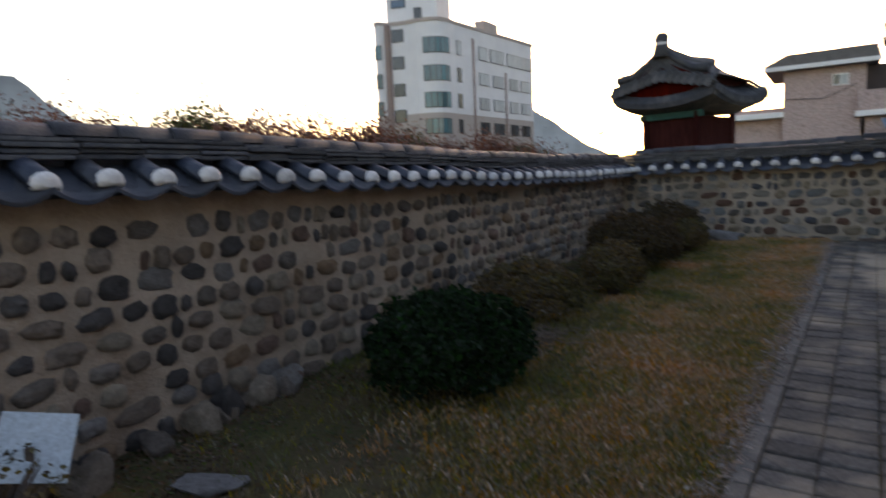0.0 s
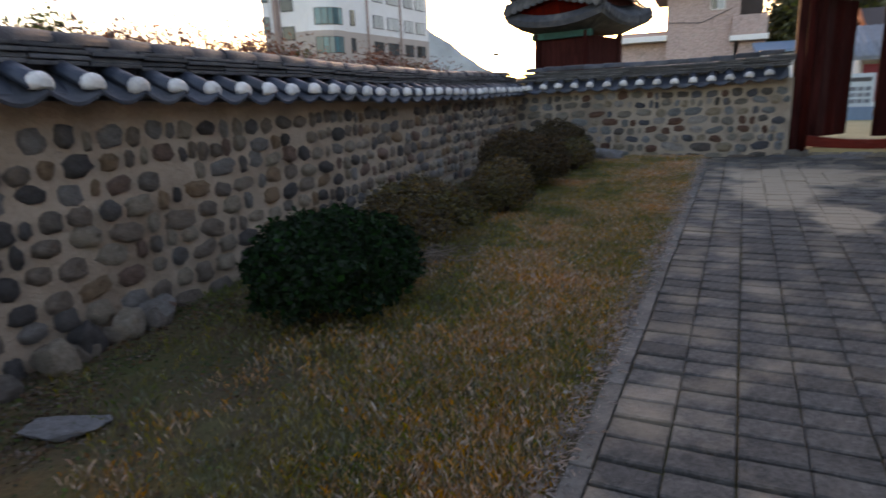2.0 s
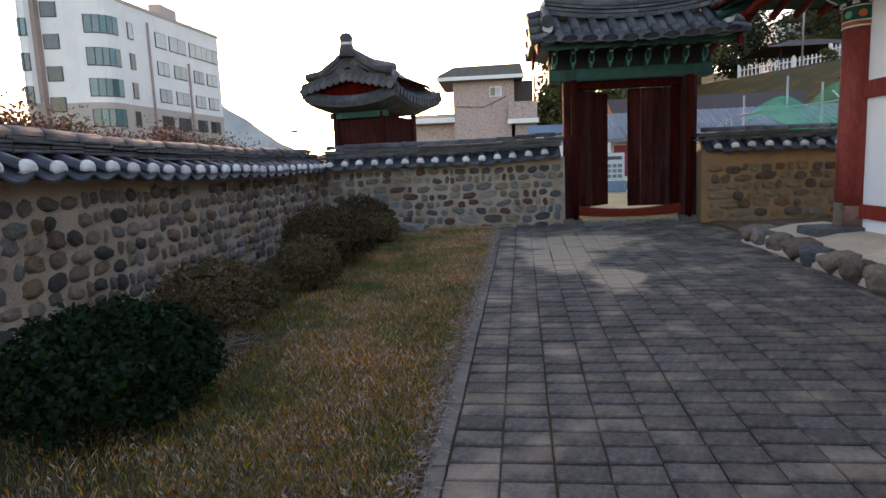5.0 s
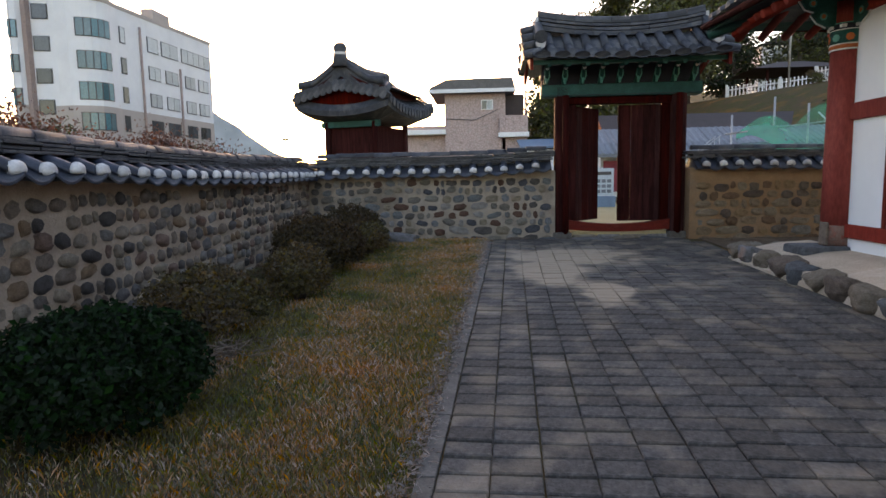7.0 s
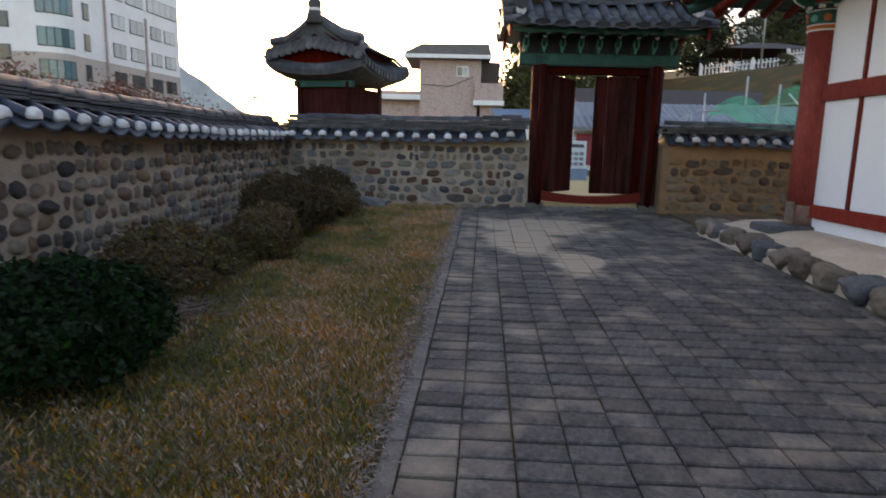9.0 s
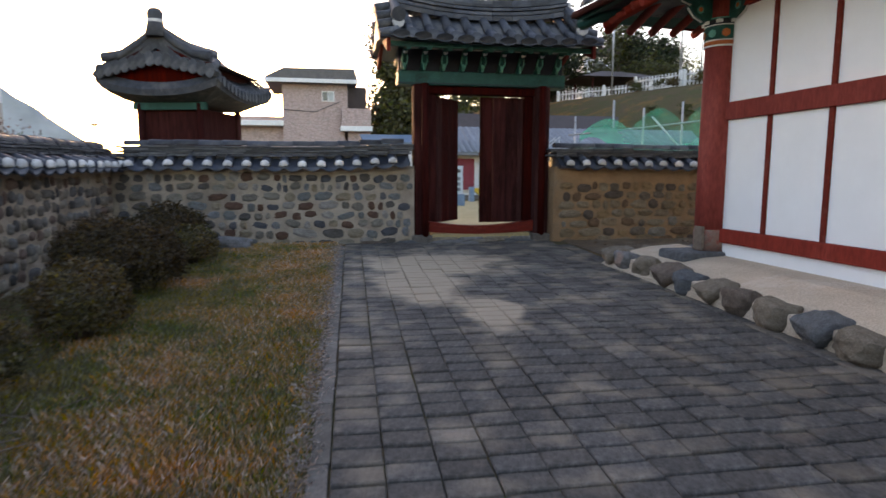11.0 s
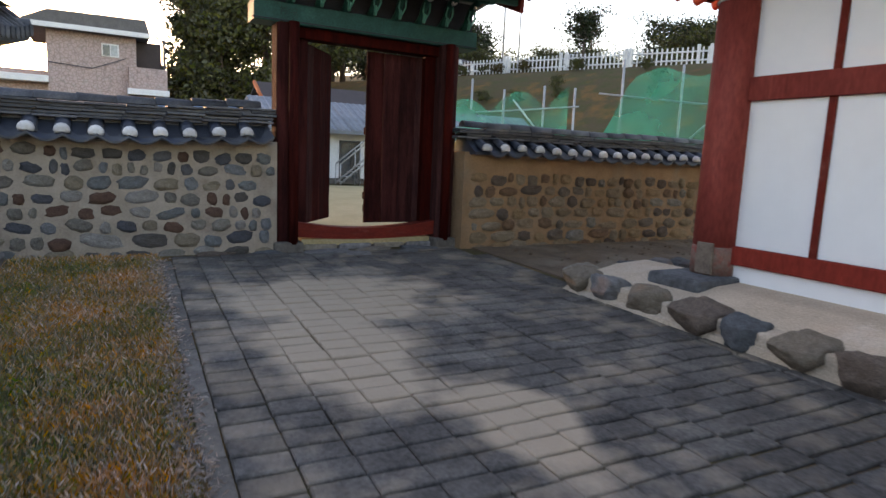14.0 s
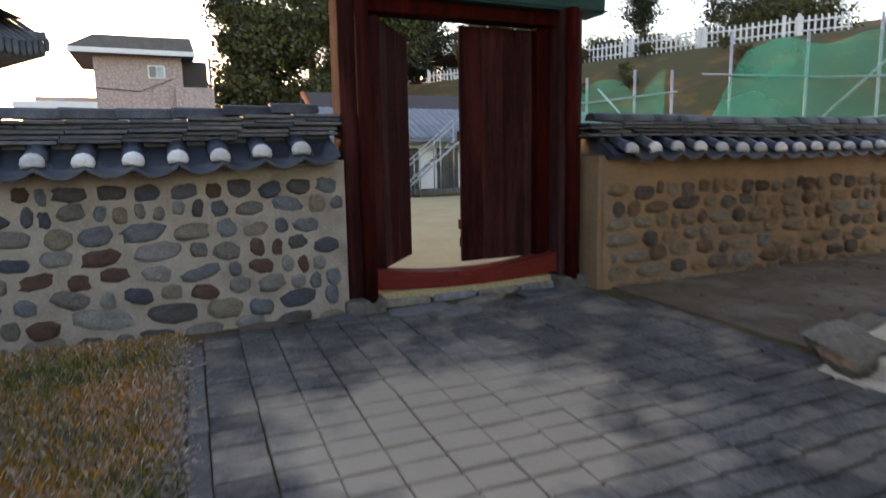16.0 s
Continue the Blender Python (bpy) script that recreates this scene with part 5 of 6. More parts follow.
def build_office():
    o = thing("office_building", (-37, 62, 0), "pale six-storey office building with a rounded corner bay", "building")
    P = lambda x, y: Vector((x, y, 0))
    A, B, C, D = P(-41.6, 53.6), P(-39.6, 54.2), P(-37.6, 55.3), P(-33.4, 75.5)
    # outline in plan: left bay, recess with square windows, rounded bay, long side
    bay = []
    c0, c1 = P(-37.4, 55.0), P(-34.9, 58.6)
    for k in range(9):
        f = k / 8
        q = c0.lerp(c1, f)
        bay.append((q.x + 1.0 * math.sin(math.pi * f), q.y - .7 * math.sin(math.pi * f)))
    left = [(-41.45 + .6 * math.cos(a), 54.4 - 1.0 * math.sin(a)) for a in (math.pi, 2.6, 2.1, 1.57, .9, .3)]
    plan = left + [(-40.6, 54.6), (-38.6, 55.1)] + bay + [(-33.4, 75.5), (-45, 77), (-44, 62)]
    bm = bmesh.new()
    prism(bm, plan, "z", 8.6, 18.0)
    up = part("upper_wall", bm, M["office"], o, "pale grey rendered wall")
    bm = bmesh.new()
    prism(bm, plan, "z", -.3, 8.6)
    lowp = part("lower_wall", bm, M["office_low"], o, "beige grey lower storeys")
    cen = Vector((-39.5, 64.5, 0))
    bm = bmesh.new()
    prism(bm, [(cen.x + (x - cen.x) * 1.012, cen.y + (y - cen.y) * 1.012) for x, y in plan], "z", 18.0, 18.35)
    part("parapet", bm, M["office_low"], o)
    bm = bmesh.new()
    prism(bm, [(-41.6, 55.6), (-36.2, 57.4), (-37.4, 62), (-42.5, 61)], "z", 18.3, 22.2)
    tower = part("stair_tower", bm, M["office"], o, "rooftop stair tower")
    def pane(a, b, z0, z1, glass, out=.06, halves=1):
        a, b = Vector((*a, 0)), Vector((*b, 0))
        d = (b - a).normalized()
        nrm = Vector((d.y, -d.x, 0))
        def slab(p, q, u, v, o0, o1):
            bm = bmesh.new()
            vs = [bm.verts.new((r.x + nrm.x * w, r.y + nrm.y * w, z)) for z in (u, v) for r, w in ((p, o0), (q, o0), (q, o1), (p, o1))]
            for f in ((0, 1, 2, 3), (7, 6, 5, 4), (0, 4, 5, 1), (1, 5, 6, 2), (2, 6, 7, 3), (3, 7, 4, 0)):
                bm.faces.new([vs[i] for i in f])
            bmesh.ops.recalc_face_normals(bm, faces=bm.faces)
            return bm
        w = part("window", slab(a - d * .06, b + d * .06, z0 - .08, z1 + .06, -.1, out), M["frame"], o)
        for h in range(halves):
            p, q = a.lerp(b, h / halves), a.lerp(b, (h + 1) / halves)
            part("pane", slab(p + d * .04, q - d * .04, z0, z1, out - .02, out + .02), glass, w)
    for r, z in enumerate((15.6, 12.72, 9.95, 7.2, 4.4)):
        for k in range(2, 7):
            pane(bay[k - 1], bay[k], z - .75, z + .75, M["glass_teal"], .05)
        la, lb = Vector(bay[8]).to_2d(), Vector((-33.4, 75.5))
        def on(s):
            q = la.lerp(lb, s)
            return (q.x, q.y)
        pane(on(.02), on(.06), z - .65, z + .75, M["glass"] if r != 0 else M["blind"])
        if r == 0:
            pane(on(.27), on(.37), z - .7, z + .7, M["blind"])
            pane(on(.41), on(.58), z - .7, z + .7, M["blind"], halves=2)
            pane(on(.63), on(.97), z - .7, z + .7, M["blind"], halves=5)
        else:
            for a, b in ((.27, .38), (.44, .57), (.66, .77), (.82, .94)):
                pane(on(a), on(b), z - .6, z + .65, M["blind"] if r < 3 else M["glass"], halves=2)
    for z in (16.9, 14.1, 11.25, 8.5):
        pane((-40.3, 54.68), (-39.1, 54.98), z - .6, z + .6, M["glass"])
    for z in (15.2, 12.2, 9.3):
        pane(left[2], left[3], z - .7, z + .7, M["glass_teal"])
        pane(left[3], left[4], z - .7, z + .7, M["glass_teal"])
    pane((-38.6, 56.6), (-37.9, 56.83), 18.6, 19.9, M["glass"])
    pane((-41.0, 55.8), (-39.6, 56.27), 20.2, 20.9, M["blue"])
    for s in (.2, .6):
        q = Vector(bay[8]).lerp(Vector((-33.4, 75.5)), s)
        part("drain_strip", tube(bmesh.new(), [(q.x + .08, q.y, 0), (q.x + .08, q.y, 14 if s > .5 else 17)], .14, 6), M["office_stripe"], o)
    part("stripe", block(-40.85, -40.45, 54.0, 55.0, -.2, 18.0), M["office_stripe"], o)
    bm = block(-36.5, -35.2, 66, 69.5, 18.3, 19.9, .05)
    part("roof_unit", bm, M["office_low"], o)
    part("roof_lamp", tube(bmesh.new(), [(-33.9, 70, 18.3), (-33.7, 70, 19.2), (-33.2, 69.4, 19.3)], .06, 6), M["steel"], o)


build_office()


def build_house():
    h = thing("house", (0, 50, .15), "two-storey pinkish brick house with a flat-pitched grey roof", "house")
    part("wall", block(-3.05, 1.55, 48, 54, .1, 7.75), M["pinkish"], h, "pinkish patterned brick wall")
    part("annex", block(-6.8, -3.05, 48.6, 54, .1, 4.75), M["pinkish"], h)
    bm = bmesh.new()
    prism(bm, [(-4.15, 7.75), (2.25, 7.75), (2.25, 8.0), (2.05, 8.75), (-2.9, 8.7), (-4.15, 8.1)], "y", 47.3, 54.7)
    part("roof", bm, M["roof_grey"], h, "grey shingled roof")
    part("gutter", block(-4.2, 2.3, 47.22, 47.36, 7.72, 8.0, .03), M["white"], h)
    part("annex_canopy", block(-7.0, -3.0, 47.7, 49.2, 4.72, 5.1, .04), M["white"], h, "white canopy edge")
    part("annex_parapet", block(-6.2, -3.0, 49.4, 49.7, 5.1, 5.5), M["pinkish"], h)
    part("balcony_wall", block(1.1, 3.2, 47.4, 50, 4.7, 6.0), M["pinkish"], h)
    part("balcony_edge", block(1.0, 3.3, 47.3, 50, 4.4, 4.75, .03), M["white"], h)
    # solid dark block in place of the shade inside the balcony
    part("balcony_recess", block(1.56, 3.0, 49.0, 52, 6.0, 7.7), M["roof_and_recess_dark"], h)
    part("balcony_post", block(3.0, 3.12, 47.5, 47.62, 6.0, 7.75), M["frame"], h)
    part("lower_wall", block(1.3, 3.2, 48, 54, .1, 4.4), M["pinkish"], h)
    w = part("window", block(-.3, .62, 47.93, 48.02, 6.5, 7.25, .02), M["white"], h, "white framed window")
    part("pane", block(-.22, .13, 47.90, 47.94, 6.58, 7.17), M["glass"], w)
    part("pane", block(.19, .54, 47.90, 47.94, 6.58, 7.17), M["blind"], w)
    part("cable", tube(bmesh.new(), [(-3.0, 47.9, 5.9), (-.8, 47.85, 5.75), (1.0, 47.9, 6.5)], .025, 5), M["frame"], h)


build_house()
shed = thing("shed", (5, 40, .15), "low shed with a blue sheet roof behind the wall", "shed")
part("wall", block(2.6, 6.5, 42, 46, .1, 3.2), M["white"], shed)
bm = bmesh.new()
prism(bm, [(41.5, 3.25), (46.3, 4.0), (46.3, 4.12), (41.5, 3.38)], "x", 2.3, 6.9)
part("roof", bm, M["blue"], shed, "pale blue sheet roof")


def build_yard_house():
    h = thing("yard_house", (10, 31, .15), "single-storey house with a blue-grey tiled roof across the yard", "house")
    part("wall", block(5.6, 19, 31.2, 36, .1, 2.5), M["white"], h, "whitewashed wall")
    bm = bmesh.new()
    prism(bm, [(30.2, 2.25), (33.4, 3.6), (36.8, 2.25), (36.8, 2.4), (33.4, 3.78), (30.2, 2.4)], "x", 5.1, 20)
    r = part("roof", bm, M["roof_blue"], h, "blue-grey tiled roof")
    conv = half_tile(3.3, .09, 1.36)
    for k in range(49):
        part("convex_tile", conv, M["roof_blue"], r, m=pose(5.25 + .3 * k, 33.45, 2.37))
    for x in (7.2, 8.6, 10.4, 13.6):
        w = part("door", block(x, x + .95, 31.12, 31.22, .3, 2.0, .01), M["frame"], h, "dark glazed sliding door")
        part("pane", block(x + .06, x + .45, 31.08, 31.13, .4, 1.9), M["glass"], w)
        part("pane", block(x + .5, x + .89, 31.08, 31.13, .4, 1.9), M["glass"], w)
    part("banner", block(5.7, 6.9, 30.95, 31.02, .6, 2.1), M["maroon"], h, "maroon cloth hanging by the door")
    part("step", block(5.6, 19, 30.6, 31.2, .1, .35, .03), M["kerb"], h)


build_yard_house()
dh = thing("dark_roof_house", (13, 38, .15), "long house with a dark brown roof and sunlight painted along its gable edge", "house")
part("wall", block(7.2, 24, 38.4, 43, .1, 3.6), M["white"], dh)
bm = bmesh.new()
prism(bm, [(37.8, 3.5), (40.5, 5.0), (43.6, 3.5), (43.6, 3.65), (40.5, 5.15), (37.8, 3.65)], "x", 7.0, 25)
part("roof", bm, M["roof_and_recess_dark"], dh, "dark brown sheet roof")
# orange bar paints the sunlight along the gable
bm = bmesh.new()
tube(bm, [(6.95, 37.8, 3.6), (6.95, 40.5, 5.1)], .12, 6)
part("gable_edge", bm, M["orange_trim_and_lit_edge"], dh, "gable edge with sunlight painted on in orange")

# things standing in the yard
board = thing("notice_board", (4.6, 25, .15), "white notice board with rows of pictures on a blue stand", "notice board")
part("panel", block(4.2, 4.98, 24.95, 25.0, .62, 1.68, .01), M["sign_white"], board)
for r in range(3):
    for c in range(3):
        part("picture", block(4.3 + .21 * c, 4.46 + .21 * c, 24.93, 24.95, .72 + .2 * r, .85 + .2 * r), M["roof_blue"], board)
part("title_bar", block(4.3, 4.88, 24.93, 24.95, 1.42, 1.55), M["frame"], board, "dark line of lettering")
part("stand", block(4.15, 5.05, 24.9, 25.2, .16, .6, .02), M["blue"], board, "blue stand")
slide = thing("toy_slide", (6.6, 28.2, .15), "small yellow plastic slide on the yard", "slide")
bm = bmesh.new()
prism(bm, [(6.2, .75), (6.4, .75), (7.0, .2), (7.0, .165), (6.85, .165), (6.2, .62)], "y", 28.0, 28.4)
part("chute", bm, M["yellow"], slide)
part("ladder", block(6.0, 6.2, 28.02, 28.38, .165, .8, .02), M["blue"], slide)
stair = thing("scaffold_stair", (9.4, 29.6, .15), "galvanised scaffold stair leaning by the house", "stair")
for y in (29.3, 29.9):
    part("stringer", tube(bmesh.new(), [(8.0, y, .2), (10.6, y, 2.3)], .04, 6), M["steel"], stair)
    part("handrail", tube(bmesh.new(), [(8.0, y, 1.0), (10.6, y, 3.1)], .03, 6), M["steel"], stair)
    for k in range(4):
        x = 8.0 + .85 * k
        part("rail_post", tube(bmesh.new(), [(x, y, .165), (x, y, 1.0 + (x - 8) * .81)], .025, 6), M["steel"], stair)
for k in range(10):
    x = 8.1 + .26 * k
    part("tread", block(x - .12, x + .12, 29.3, 29.9, .26 + .21 * k, .29 + .21 * k), M["steel"], stair)


# ---------------------------------------------------------------- scaffolding and netting
def net_mat():
    m = bpy.data.materials.new("green_safety_net")
    m.use_nodes = True
    n, l = m.node_tree.nodes, m.node_tree.links
    p = n["Principled BSDF"]
    p.inputs["Base Color"].default_value = (.03, .46, .27, 1)
    p.inputs["Roughness"].default_value = .8
    t = n.new("ShaderNodeBsdfTransparent")
    tl = n.new("ShaderNodeBsdfTranslucent")
    tl.inputs["Color"].default_value = (.10, .62, .40, 1)
    a, b = n.new("ShaderNodeMixShader"), n.new("ShaderNodeMixShader")
    nz = n.new("ShaderNodeTexNoise")
    nz.inputs["Scale"].default_value = 1.6
    nz.inputs["Detail"].default_value = 6
    mr = n.new("ShaderNodeMapRange")
    mr.inputs["From Min"].default_value, mr.inputs["From Max"].default_value = .3, .7
    mr.inputs["To Min"].default_value, mr.inputs["To Max"].default_value = .2, .6
    l.new(nz.outputs["Fac"], mr.inputs["Value"])
    l.new(mr.outputs["Result"], b.inputs["Fac"])
    a.inputs["Fac"].default_value = .5
    l.new(p.outputs[0], a.inputs[1]); l.new(tl.outputs[0], a.inputs[2])
    l.new(t.outputs[0], b.inputs[1]); l.new(a.outputs[0], b.inputs[2])
    l.new(b.outputs[0], n["Material Output"].inputs["Surface"])
    return m


M["net"] = net_mat()


def build_scaffold():
    s = thing("scaffold", (12.5, 19.5, .15), "steel pipe scaffold hung with torn green safety net", "scaffold")
    posts = [(8.5, 22.6, 3.4), (9.6, 21.9, 3.9), (10.4, 21.3, 3.6), (11.4, 20.6, 3.75), (12.1, 20.0, 3.7), (13.1, 19.06, 4.55), (14.25, 17.85, 4.4), (15.3, 16.8, 4.7), (16.4, 15.6, 4.5), (18.5, 14.6, 4.6), (20.5, 14.4, 4.6)]
    for x, y, z in posts:
        part("standard", tube(bmesh.new(), [(x, y, hill(x, y) - .05), (x, y, z)], .035, 8), M["steel"], s)
    part("ledger", tube(bmesh.new(), [(8.3, 22.7, 2.75), (10.4, 21.3, 2.95), (12.2, 19.9, 3.15)], .03, 6), M["steel"], s)
    part("ledger", tube(bmesh.new(), [(12.6, 19.5, 3.55), (14.6, 17.5, 3.3), (16.6, 15.4, 3.2)], .03, 6), M["steel"], s)
    part("ledger", tube(bmesh.new(), [(13.1, 19.2, 2.1), (14.3, 18.0, 2.2), (16.6, 15.6, 2.5)], .025, 6), M["steel"], s)
    part("brace", tube(bmesh.new(), [(10.6, 21.1, 3.3), (11.5, 20.4, 2.0)], .03, 6), M["white"], s)
    part("brace", tube(bmesh.new(), [(14.2, 18.0, 1.8), (15.8, 16.2, 4.3)], .03, 6), M["steel"], s)
    def net(a, b, top, low, seed, n=26, k=10):
        bm = bmesh.new()
        a, b = Vector((*a, 0)), Vector((*b, 0))
        side = Vector((-(b - a).y, (b - a).x, 0)).normalized()
        g = []
        for i in range(n + 1):
            f = i / n
            row = []
            for j in range(k + 1):
                h = j / k
                p = a.lerp(b, f) + side * (.12 * noise.noise((f * 9 + seed, h * 2, 1)) + .04 * noise.noise((f * 25, h * 5, seed)))
                p.z = low(f) + (top(f) - low(f)) * h
                row.append(bm.verts.new(p))
            g.append(row)
        for i in range(n):
            for j in range(k):
                bm.faces.new((g[i][j], g[i + 1][j], g[i + 1][j + 1], g[i][j + 1])).smooth = True
        part("safety_net", bm, M["net"], s, "torn translucent green net")
    net((8.6, 22.45), (11.9, 20.05), lambda f: 2.75 + .75 * abs(math.sin(f * 7.5)) * (.5 + .5 * f) + .3 * f, lambda f: 2.2 - .2 * f + .55 * max(0, math.sin(f * 7.5 + .6)) * (1 - f), 3)
    net((12.55, 19.45), (16.3, 15.55), lambda f: 2.2 + 2.1 * smooth(f * 5) - .25 * math.sin(f * math.pi * 3) ** 2, lambda f: 1.1, 8)
    net((8.5, 22.75), (12.5, 19.9), lambda f: 2.35 + .1 * math.sin(f * 9), lambda f: 1.0, 12)
    net((16.4, 15.5), (20.5, 14.3), lambda f: 4.2 - .25 * math.sin(f * math.pi * 2) ** 2, lambda f: 1.1, 15)


build_scaffold()


# ---------------------------------------------------------------- hillside: fences, hut, far houses, poles
def picket_fence(pts, height, label, gap=.28):
    a0 = pts[0]
    fz = thing("picket_fence", (a0[0], a0[1], a0[2]), label, "fence")
    picket = mesh_of("picket", block(-.05, .05, -.02, .02, 0, height, .01))
    post = mesh_of("fence_post", block(-.09, .09, -.09, .09, -.6, height * 1.15, .02))
    for a, b in zip(pts, pts[1:]):
        a, b = Vector(a), Vector(b)
        L = (b - a).length
        turn = math.degrees(math.atan2((b - a).y, (b - a).x))
        n = int(L / gap)
        for k in range(n):
            p = a.lerp(b, (k + .5) / n)
            part("picket", picket, M["white"], fz, m=pose(*p, 0, 0, turn))
        for k in range(int(L / 4) + 1):
            p = a.lerp(b, min(1, k * 4 / L))
            part("fence_post", post, M["white"], fz, m=pose(*p, 0, 0, turn))
        for h in (.25, .75):
            part("rail", tube(bmesh.new(), [a + Vector((0, 0, height * h)), b + Vector((0, 0, height * h))], .05, 4), M["white"], fz)
    return fz


picket_fence([(x, y, hill(x, y) - .02) for x, y in ((23.2, 46.2), (24.8, 42.2), (26.7, 38.2), (28.6, 34.4), (31.05, 30.39), (32.6, 28.6))], 1.0, "white picket fence along the top of the slope")
picket_fence([(20.5, 55.2, 7.5), (29.5, 51.6, 8.3)], 1.15, "white picket fence before the roadside hut")


def hut(place, w, d, z, label):
    x, y = place
    h = thing("hut", (x, y, z), label, "hut")
    for sx in (-1, 1):
        for sy in (-1, 1):
            part("post", tube(bmesh.new(), [(x + sx * w * .4, y + sy * d * .4, z - 1.0), (x + sx * w * .4, y + sy * d * .4, z + 2.1)], .12, 8), M["red_dark"], h)
    bm = bmesh.new()
    v = [bm.verts.new((x + sx * w * .62, y + sy * d * .62, z + 2.05)) for sx, sy in ((-1, -1), (1, -1), (1, 1), (-1, 1))]
    r = [bm.verts.new((x + s * w * .15, y, z + 3.0)) for s in (-1, 1)]
    for f in ((v[0], v[1], r[1], r[0]), (v[1], v[2], r[1]), (v[2], v[3], r[0], r[1]), (v[3], v[0], r[0]), v[::-1]):
        bm.faces.new(f)
    bmesh.ops.recalc_face_normals(bm, faces=bm.faces)
    part("roof", bm, M["roof_and_recess_dark"], h, "dark hipped roof")
    part("floor_deck", block(x - w * .45, x + w * .45, y - d * .45, y + d * .45, z - .2, z + .1), M["bark"], h)
    return h


hut((26.5, 57), 7.0, 5.0, 7.9, "open hut with a dark roof beside the road")
hut((44.8, 62.0), 6.0, 5.0, 10.2, "open hut with a dark roof on the slope")
for (x, y), w, z1, label in (((46.5, 100), 12, 21.5, "white and grey villa with balconies on the hill"), ((70, 91), 13, 19.0, "low house with a blue-green roof on the hill"), ((58, 112), 6, 21.0, "pale house with a steep dark roof on the hill")):
    z0 = hill(x, y) - .5
    v = thing("hill_house", (x, y, z0), label, "house", "houses on the hill")
    part("wall", block(x - w / 2, x + w / 2, y - 4, y + 4, z0 - 2, z1 - 1.6), M["white"], v, "white rendered wall")
    bm = bmesh.new()
    prism(bm, [(x - w / 2 - .6, z1 - 1.7), (x + w / 2 + .6, z1 - 1.7), (x + w * .05, z1 + 1.2)], "y", y - 4.6, y + 4.6)
    part("roof", bm, M["roof_blue"] if x > 60 else M["roof_and_recess_dark"], v)
    for k in range(3):
        xx = x - w * .36 + k * w * .27
        win = part("window", block(xx, xx + w * .18, y - 4.1, y - 3.9, z1 - 4.0, z1 - 2.4), M["frame"], v)
        part("pane", block(xx + .1, xx + w * .18 - .1, y - 4.14, y - 4.08, z1 - 3.9, z1 - 2.5), M["glass"], win)
    part("balcony_rail", block(x - w / 2, x + w / 2, y - 5.0, y - 4.9, z1 - 4.6, z1 - 4.2), M["white"], v)
for x, y, h in ((22.9, 49.5, 8.0), (26.5, 45.5, 9.5), (31.5, 50.5, 8.5)):
    z = hill(x, y)
    pl = thing("utility_pole", (x, y, z), "tall grey pole on the slope", "pole", "poles on the slope")
    part("shaft", tube(bmesh.new(), [(x, y, z - .3), (x, y, z + h)], [.08, .06], 8), M["steel"], pl)
    if h < 8.2:
        part("arm", tube(bmesh.new(), [(x, y, z + h - .6), (x - 2.2, y, z + h - .5)], .06, 6), M["steel"], pl)
        part("lamp_head", block(x - 2.9, x - 2.1, y - .15, y + .15, z + h - .6, z + h - .42, .03), M["white"], pl)
lp = thing("street_lamp", (-18.6, 57.4, .1), "slim street lamp by the far road", "street lamp")
part("shaft", tube(bmesh.new(), [(-18.6, 57.4, 0), (-18.6, 57.4, 5.2)], [.08, .05], 6), M["frame"], lp)
part("lamp_head", block(-18.9, -18.3, 57.3, 57.5, 5.15, 5.35, .04), M["frame"], lp)


def ridge_line(name, pts, base, material, label):
    bm = bmesh.new()
    n = len(pts)
    a = [bm.verts.new((x, y, base)) for x, y, z in pts]
    b = [bm.verts.new((x, y, z)) for x, y, z in pts]
    c = [bm.verts.new((x * 1.35, y * 1.35, base)) for x, y, z in pts]
    for i in range(n - 1):
        bm.faces.new((a[i], a[i + 1], b[i + 1], b[i]))
        bm.faces.new((b[i], b[i + 1], c[i + 1], c[i]))
    bmesh.ops.recalc_face_normals(bm, faces=bm.faces)
    return solid(name, bm, material, label, "mountain")


def far_ridge(az0, az1, dist, height, seed, n=60):
    """Points of a mountain crest between two bearings (degrees left of the gate's axis)."""
    out = []
    for k in range(n + 1):
        a = radians(az0 + (az1 - az0) * k / n)
        out.append((-dist * math.sin(a), dist * math.cos(a), height(math.degrees(a)) * (1 + .06 * noise.noise((k * .35, seed, 0)) + .03 * noise.noise((k * 1.3, seed, 4)))))
    return out


ridge_line("mountain_1", far_ridge(12, 40, 900, lambda a: 20 + 110 * smooth((a - 15) / 14) * (1 - smooth((a - 32) / 6)), 2), -5, M["hill_far"], "mountain behind the office building, haze painted into its pale colour")
ridge_line("mountain_2", far_ridge(44, 100, 900, lambda a: 25 + 120 * smooth((a - 56) / 12), 7), -5, M["hill_far"], "mountain beyond the wall, haze painted into its pale colour")

# ---------------------------------------------------------------- small things in the courtyard
sign = thing("plant_sign", (-3.3, 1.35, gz(1.3)), "small pale tilted sign board stuck in the ground", "sign")
bm = block(-.17, .17, -.008, .008, 0, .34, .004)
part("board", bm, M["sign_white"], sign, m=pose(-3.27, 1.28, .12, -30, 14, 58))
part("stake", block(-.02, .02, .01, .04, -.3, .2), M["bark"], sign, m=pose(-3.27, 1.30, .08, -10, 0, 58))
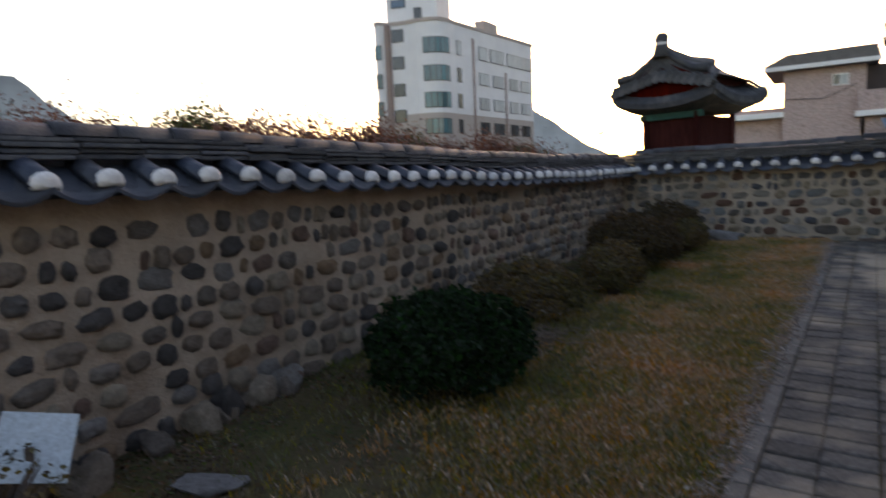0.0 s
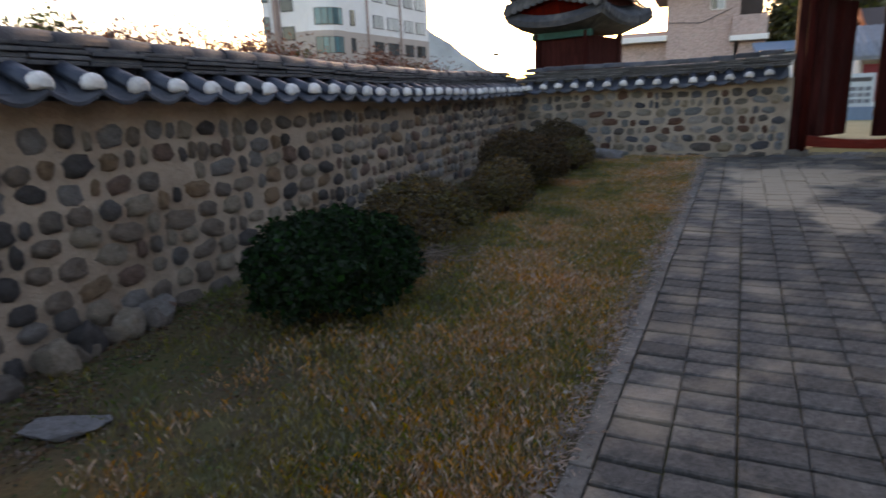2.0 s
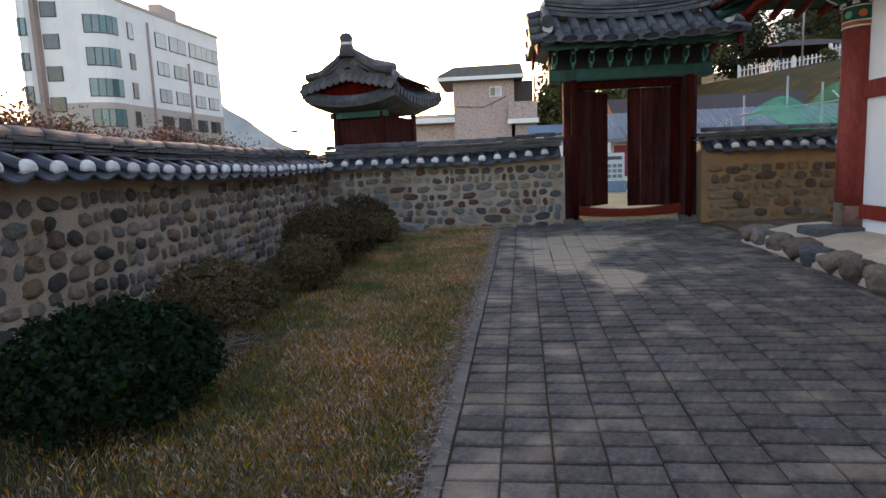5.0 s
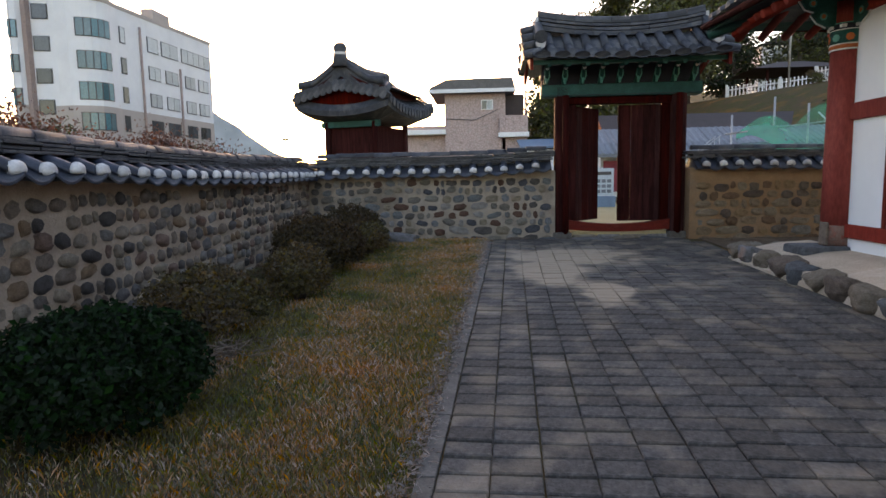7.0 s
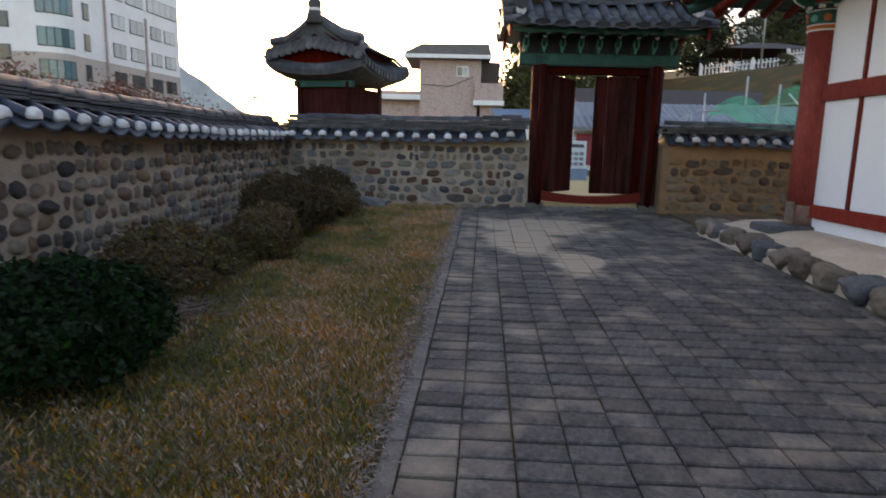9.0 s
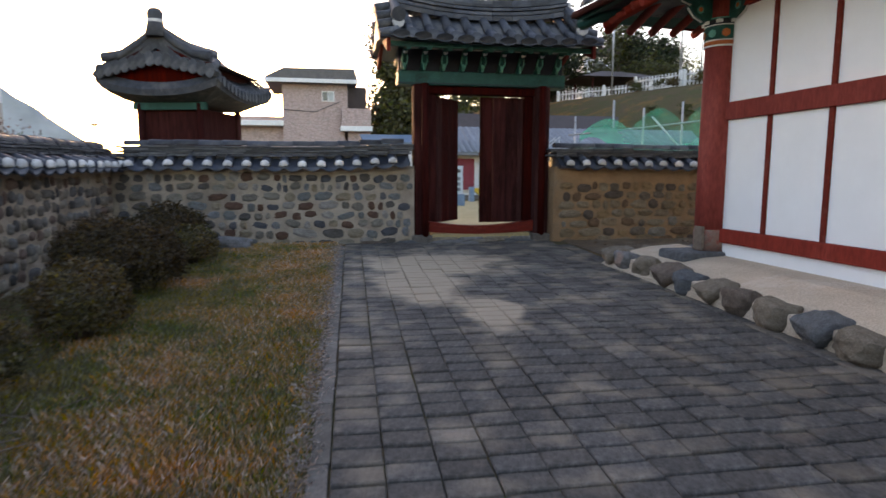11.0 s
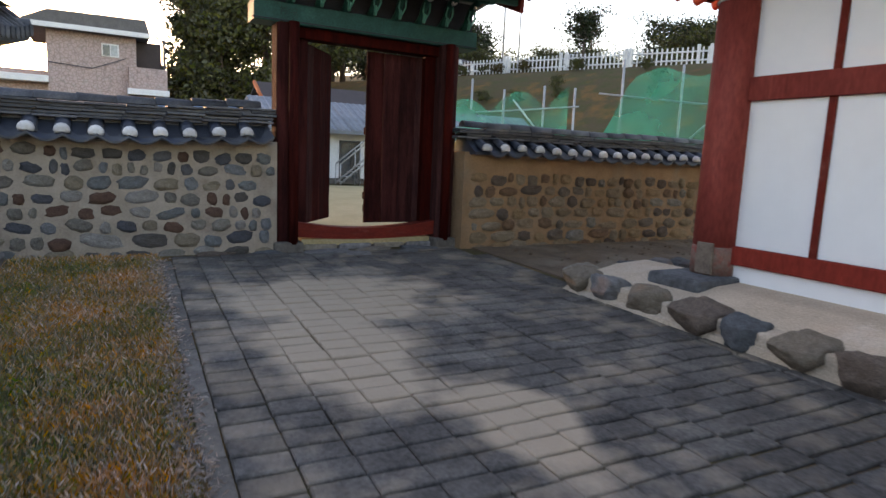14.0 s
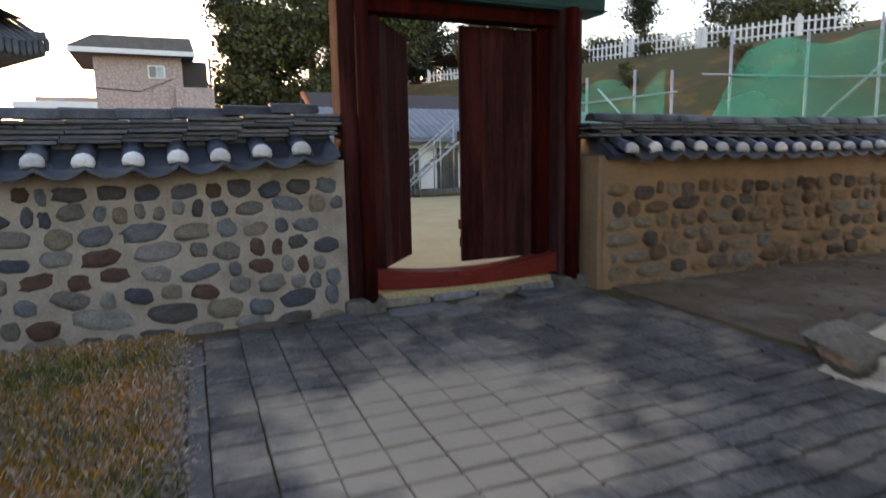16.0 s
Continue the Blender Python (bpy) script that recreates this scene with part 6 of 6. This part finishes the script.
for x, y, sx, sy, sz, lab in ((-2.85, 1.99, .2, .13, .03, "flat grey stone half sunk in the turf"), (-3.6, 2.5, .08, .05, .025, "small pale stone at the wall foot"), (-1.75, 12.55, .33, .16, .14, "dark stone block at the wall foot")):
    m = Matrix.LocRotScale((x, y, gz(y) + sz * .5), Euler((0, 0, .4 if y < 5 else 0)), (sx, sy, sz))
    tagged(part("loose_stone", BOULDERS[int(abs(x) * 7) % 5], M["edge_stone"], m=m), lab, "stone")
rng = random.Random(3)
BROWN_BOULDERS = [b.copy() for b in BOULDERS]
for b in BROWN_BOULDERS:
    b.materials.clear()
for k in range(64):
    y = rng.uniform(0.6, 7.0)
    s = rng.uniform(.03, .13)
    m = Matrix.LocRotScale((-3.66 + abs(rng.gauss(0, .1)), y, gz(y) + s * .5), Euler((rng.uniform(0, 3), rng.uniform(0, 3), rng.uniform(0, 3))), (s * 1.3, s, s))
    tagged(part("fallen_stone", BROWN_BOULDERS[k % 5], M["stone_brown"], m=m), "brown stone fallen at the foot of the wall", "stone", "stones at the wall foot")

# ---------------------------------------------------------------- paving pieces
rng = random.Random(9)
rows = int((12.75 + 6.0) / ROWH)
cols = int((PATH_X1 - PATH_X0) / COLW + .01)
far_v, far_f = [], []
drift = [.035 * noise.noise((c * .6, 3, 0)) for c in range(cols)]
for r in range(rows):
    y0 = -5.9 + r * ROWH
    for c in range(cols):
        x = PATH_X0 + (c + .5) * COLW + .006 * noise.noise((y0 * .9, c * 1.7, 2))
        y = y0 + drift[c] + .02 * noise.noise((c * .7, y0 * .5, 8))
        m = slope(x, y, rng.uniform(-.006, .006) - .012 * abs(noise.noise((x * .9, y * .7, 5)))) @ pose(0, 0, 0, rng.uniform(-1.6, 1.6), rng.uniform(-1.1, 1.1), rng.uniform(-1.3, 1.3))
        if c == 0:
            if -1 < y0 < 12.7:
                part("paver", PAVER_SIDE, M["paver_edge"], paving, m=m)
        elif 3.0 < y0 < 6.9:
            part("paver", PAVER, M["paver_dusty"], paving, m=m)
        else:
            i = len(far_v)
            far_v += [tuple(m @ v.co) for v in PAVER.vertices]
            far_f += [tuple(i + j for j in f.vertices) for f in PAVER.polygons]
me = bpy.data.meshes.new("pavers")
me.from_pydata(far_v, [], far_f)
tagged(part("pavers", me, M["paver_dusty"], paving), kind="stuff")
for k in range(48):
    y = -5.7 + k * .375
    if y < 12.7:
        part("border_paver", PAVER_LONG, M["paver_edge"], paving, m=slope(PATH_X1 + .12, y, .0) @ pose(0, 0, 0, 0, rng.uniform(-1, 1), rng.uniform(-.9, .9)))
for k in range(24):
    y = -5.6 + k * .77
    part("kerb_stone", KERB, M["kerb"], paving, m=slope(-.368, y, 0) @ pose(0, 0, 0, 0, rng.uniform(-2, 2), rng.uniform(-.8, .8)))
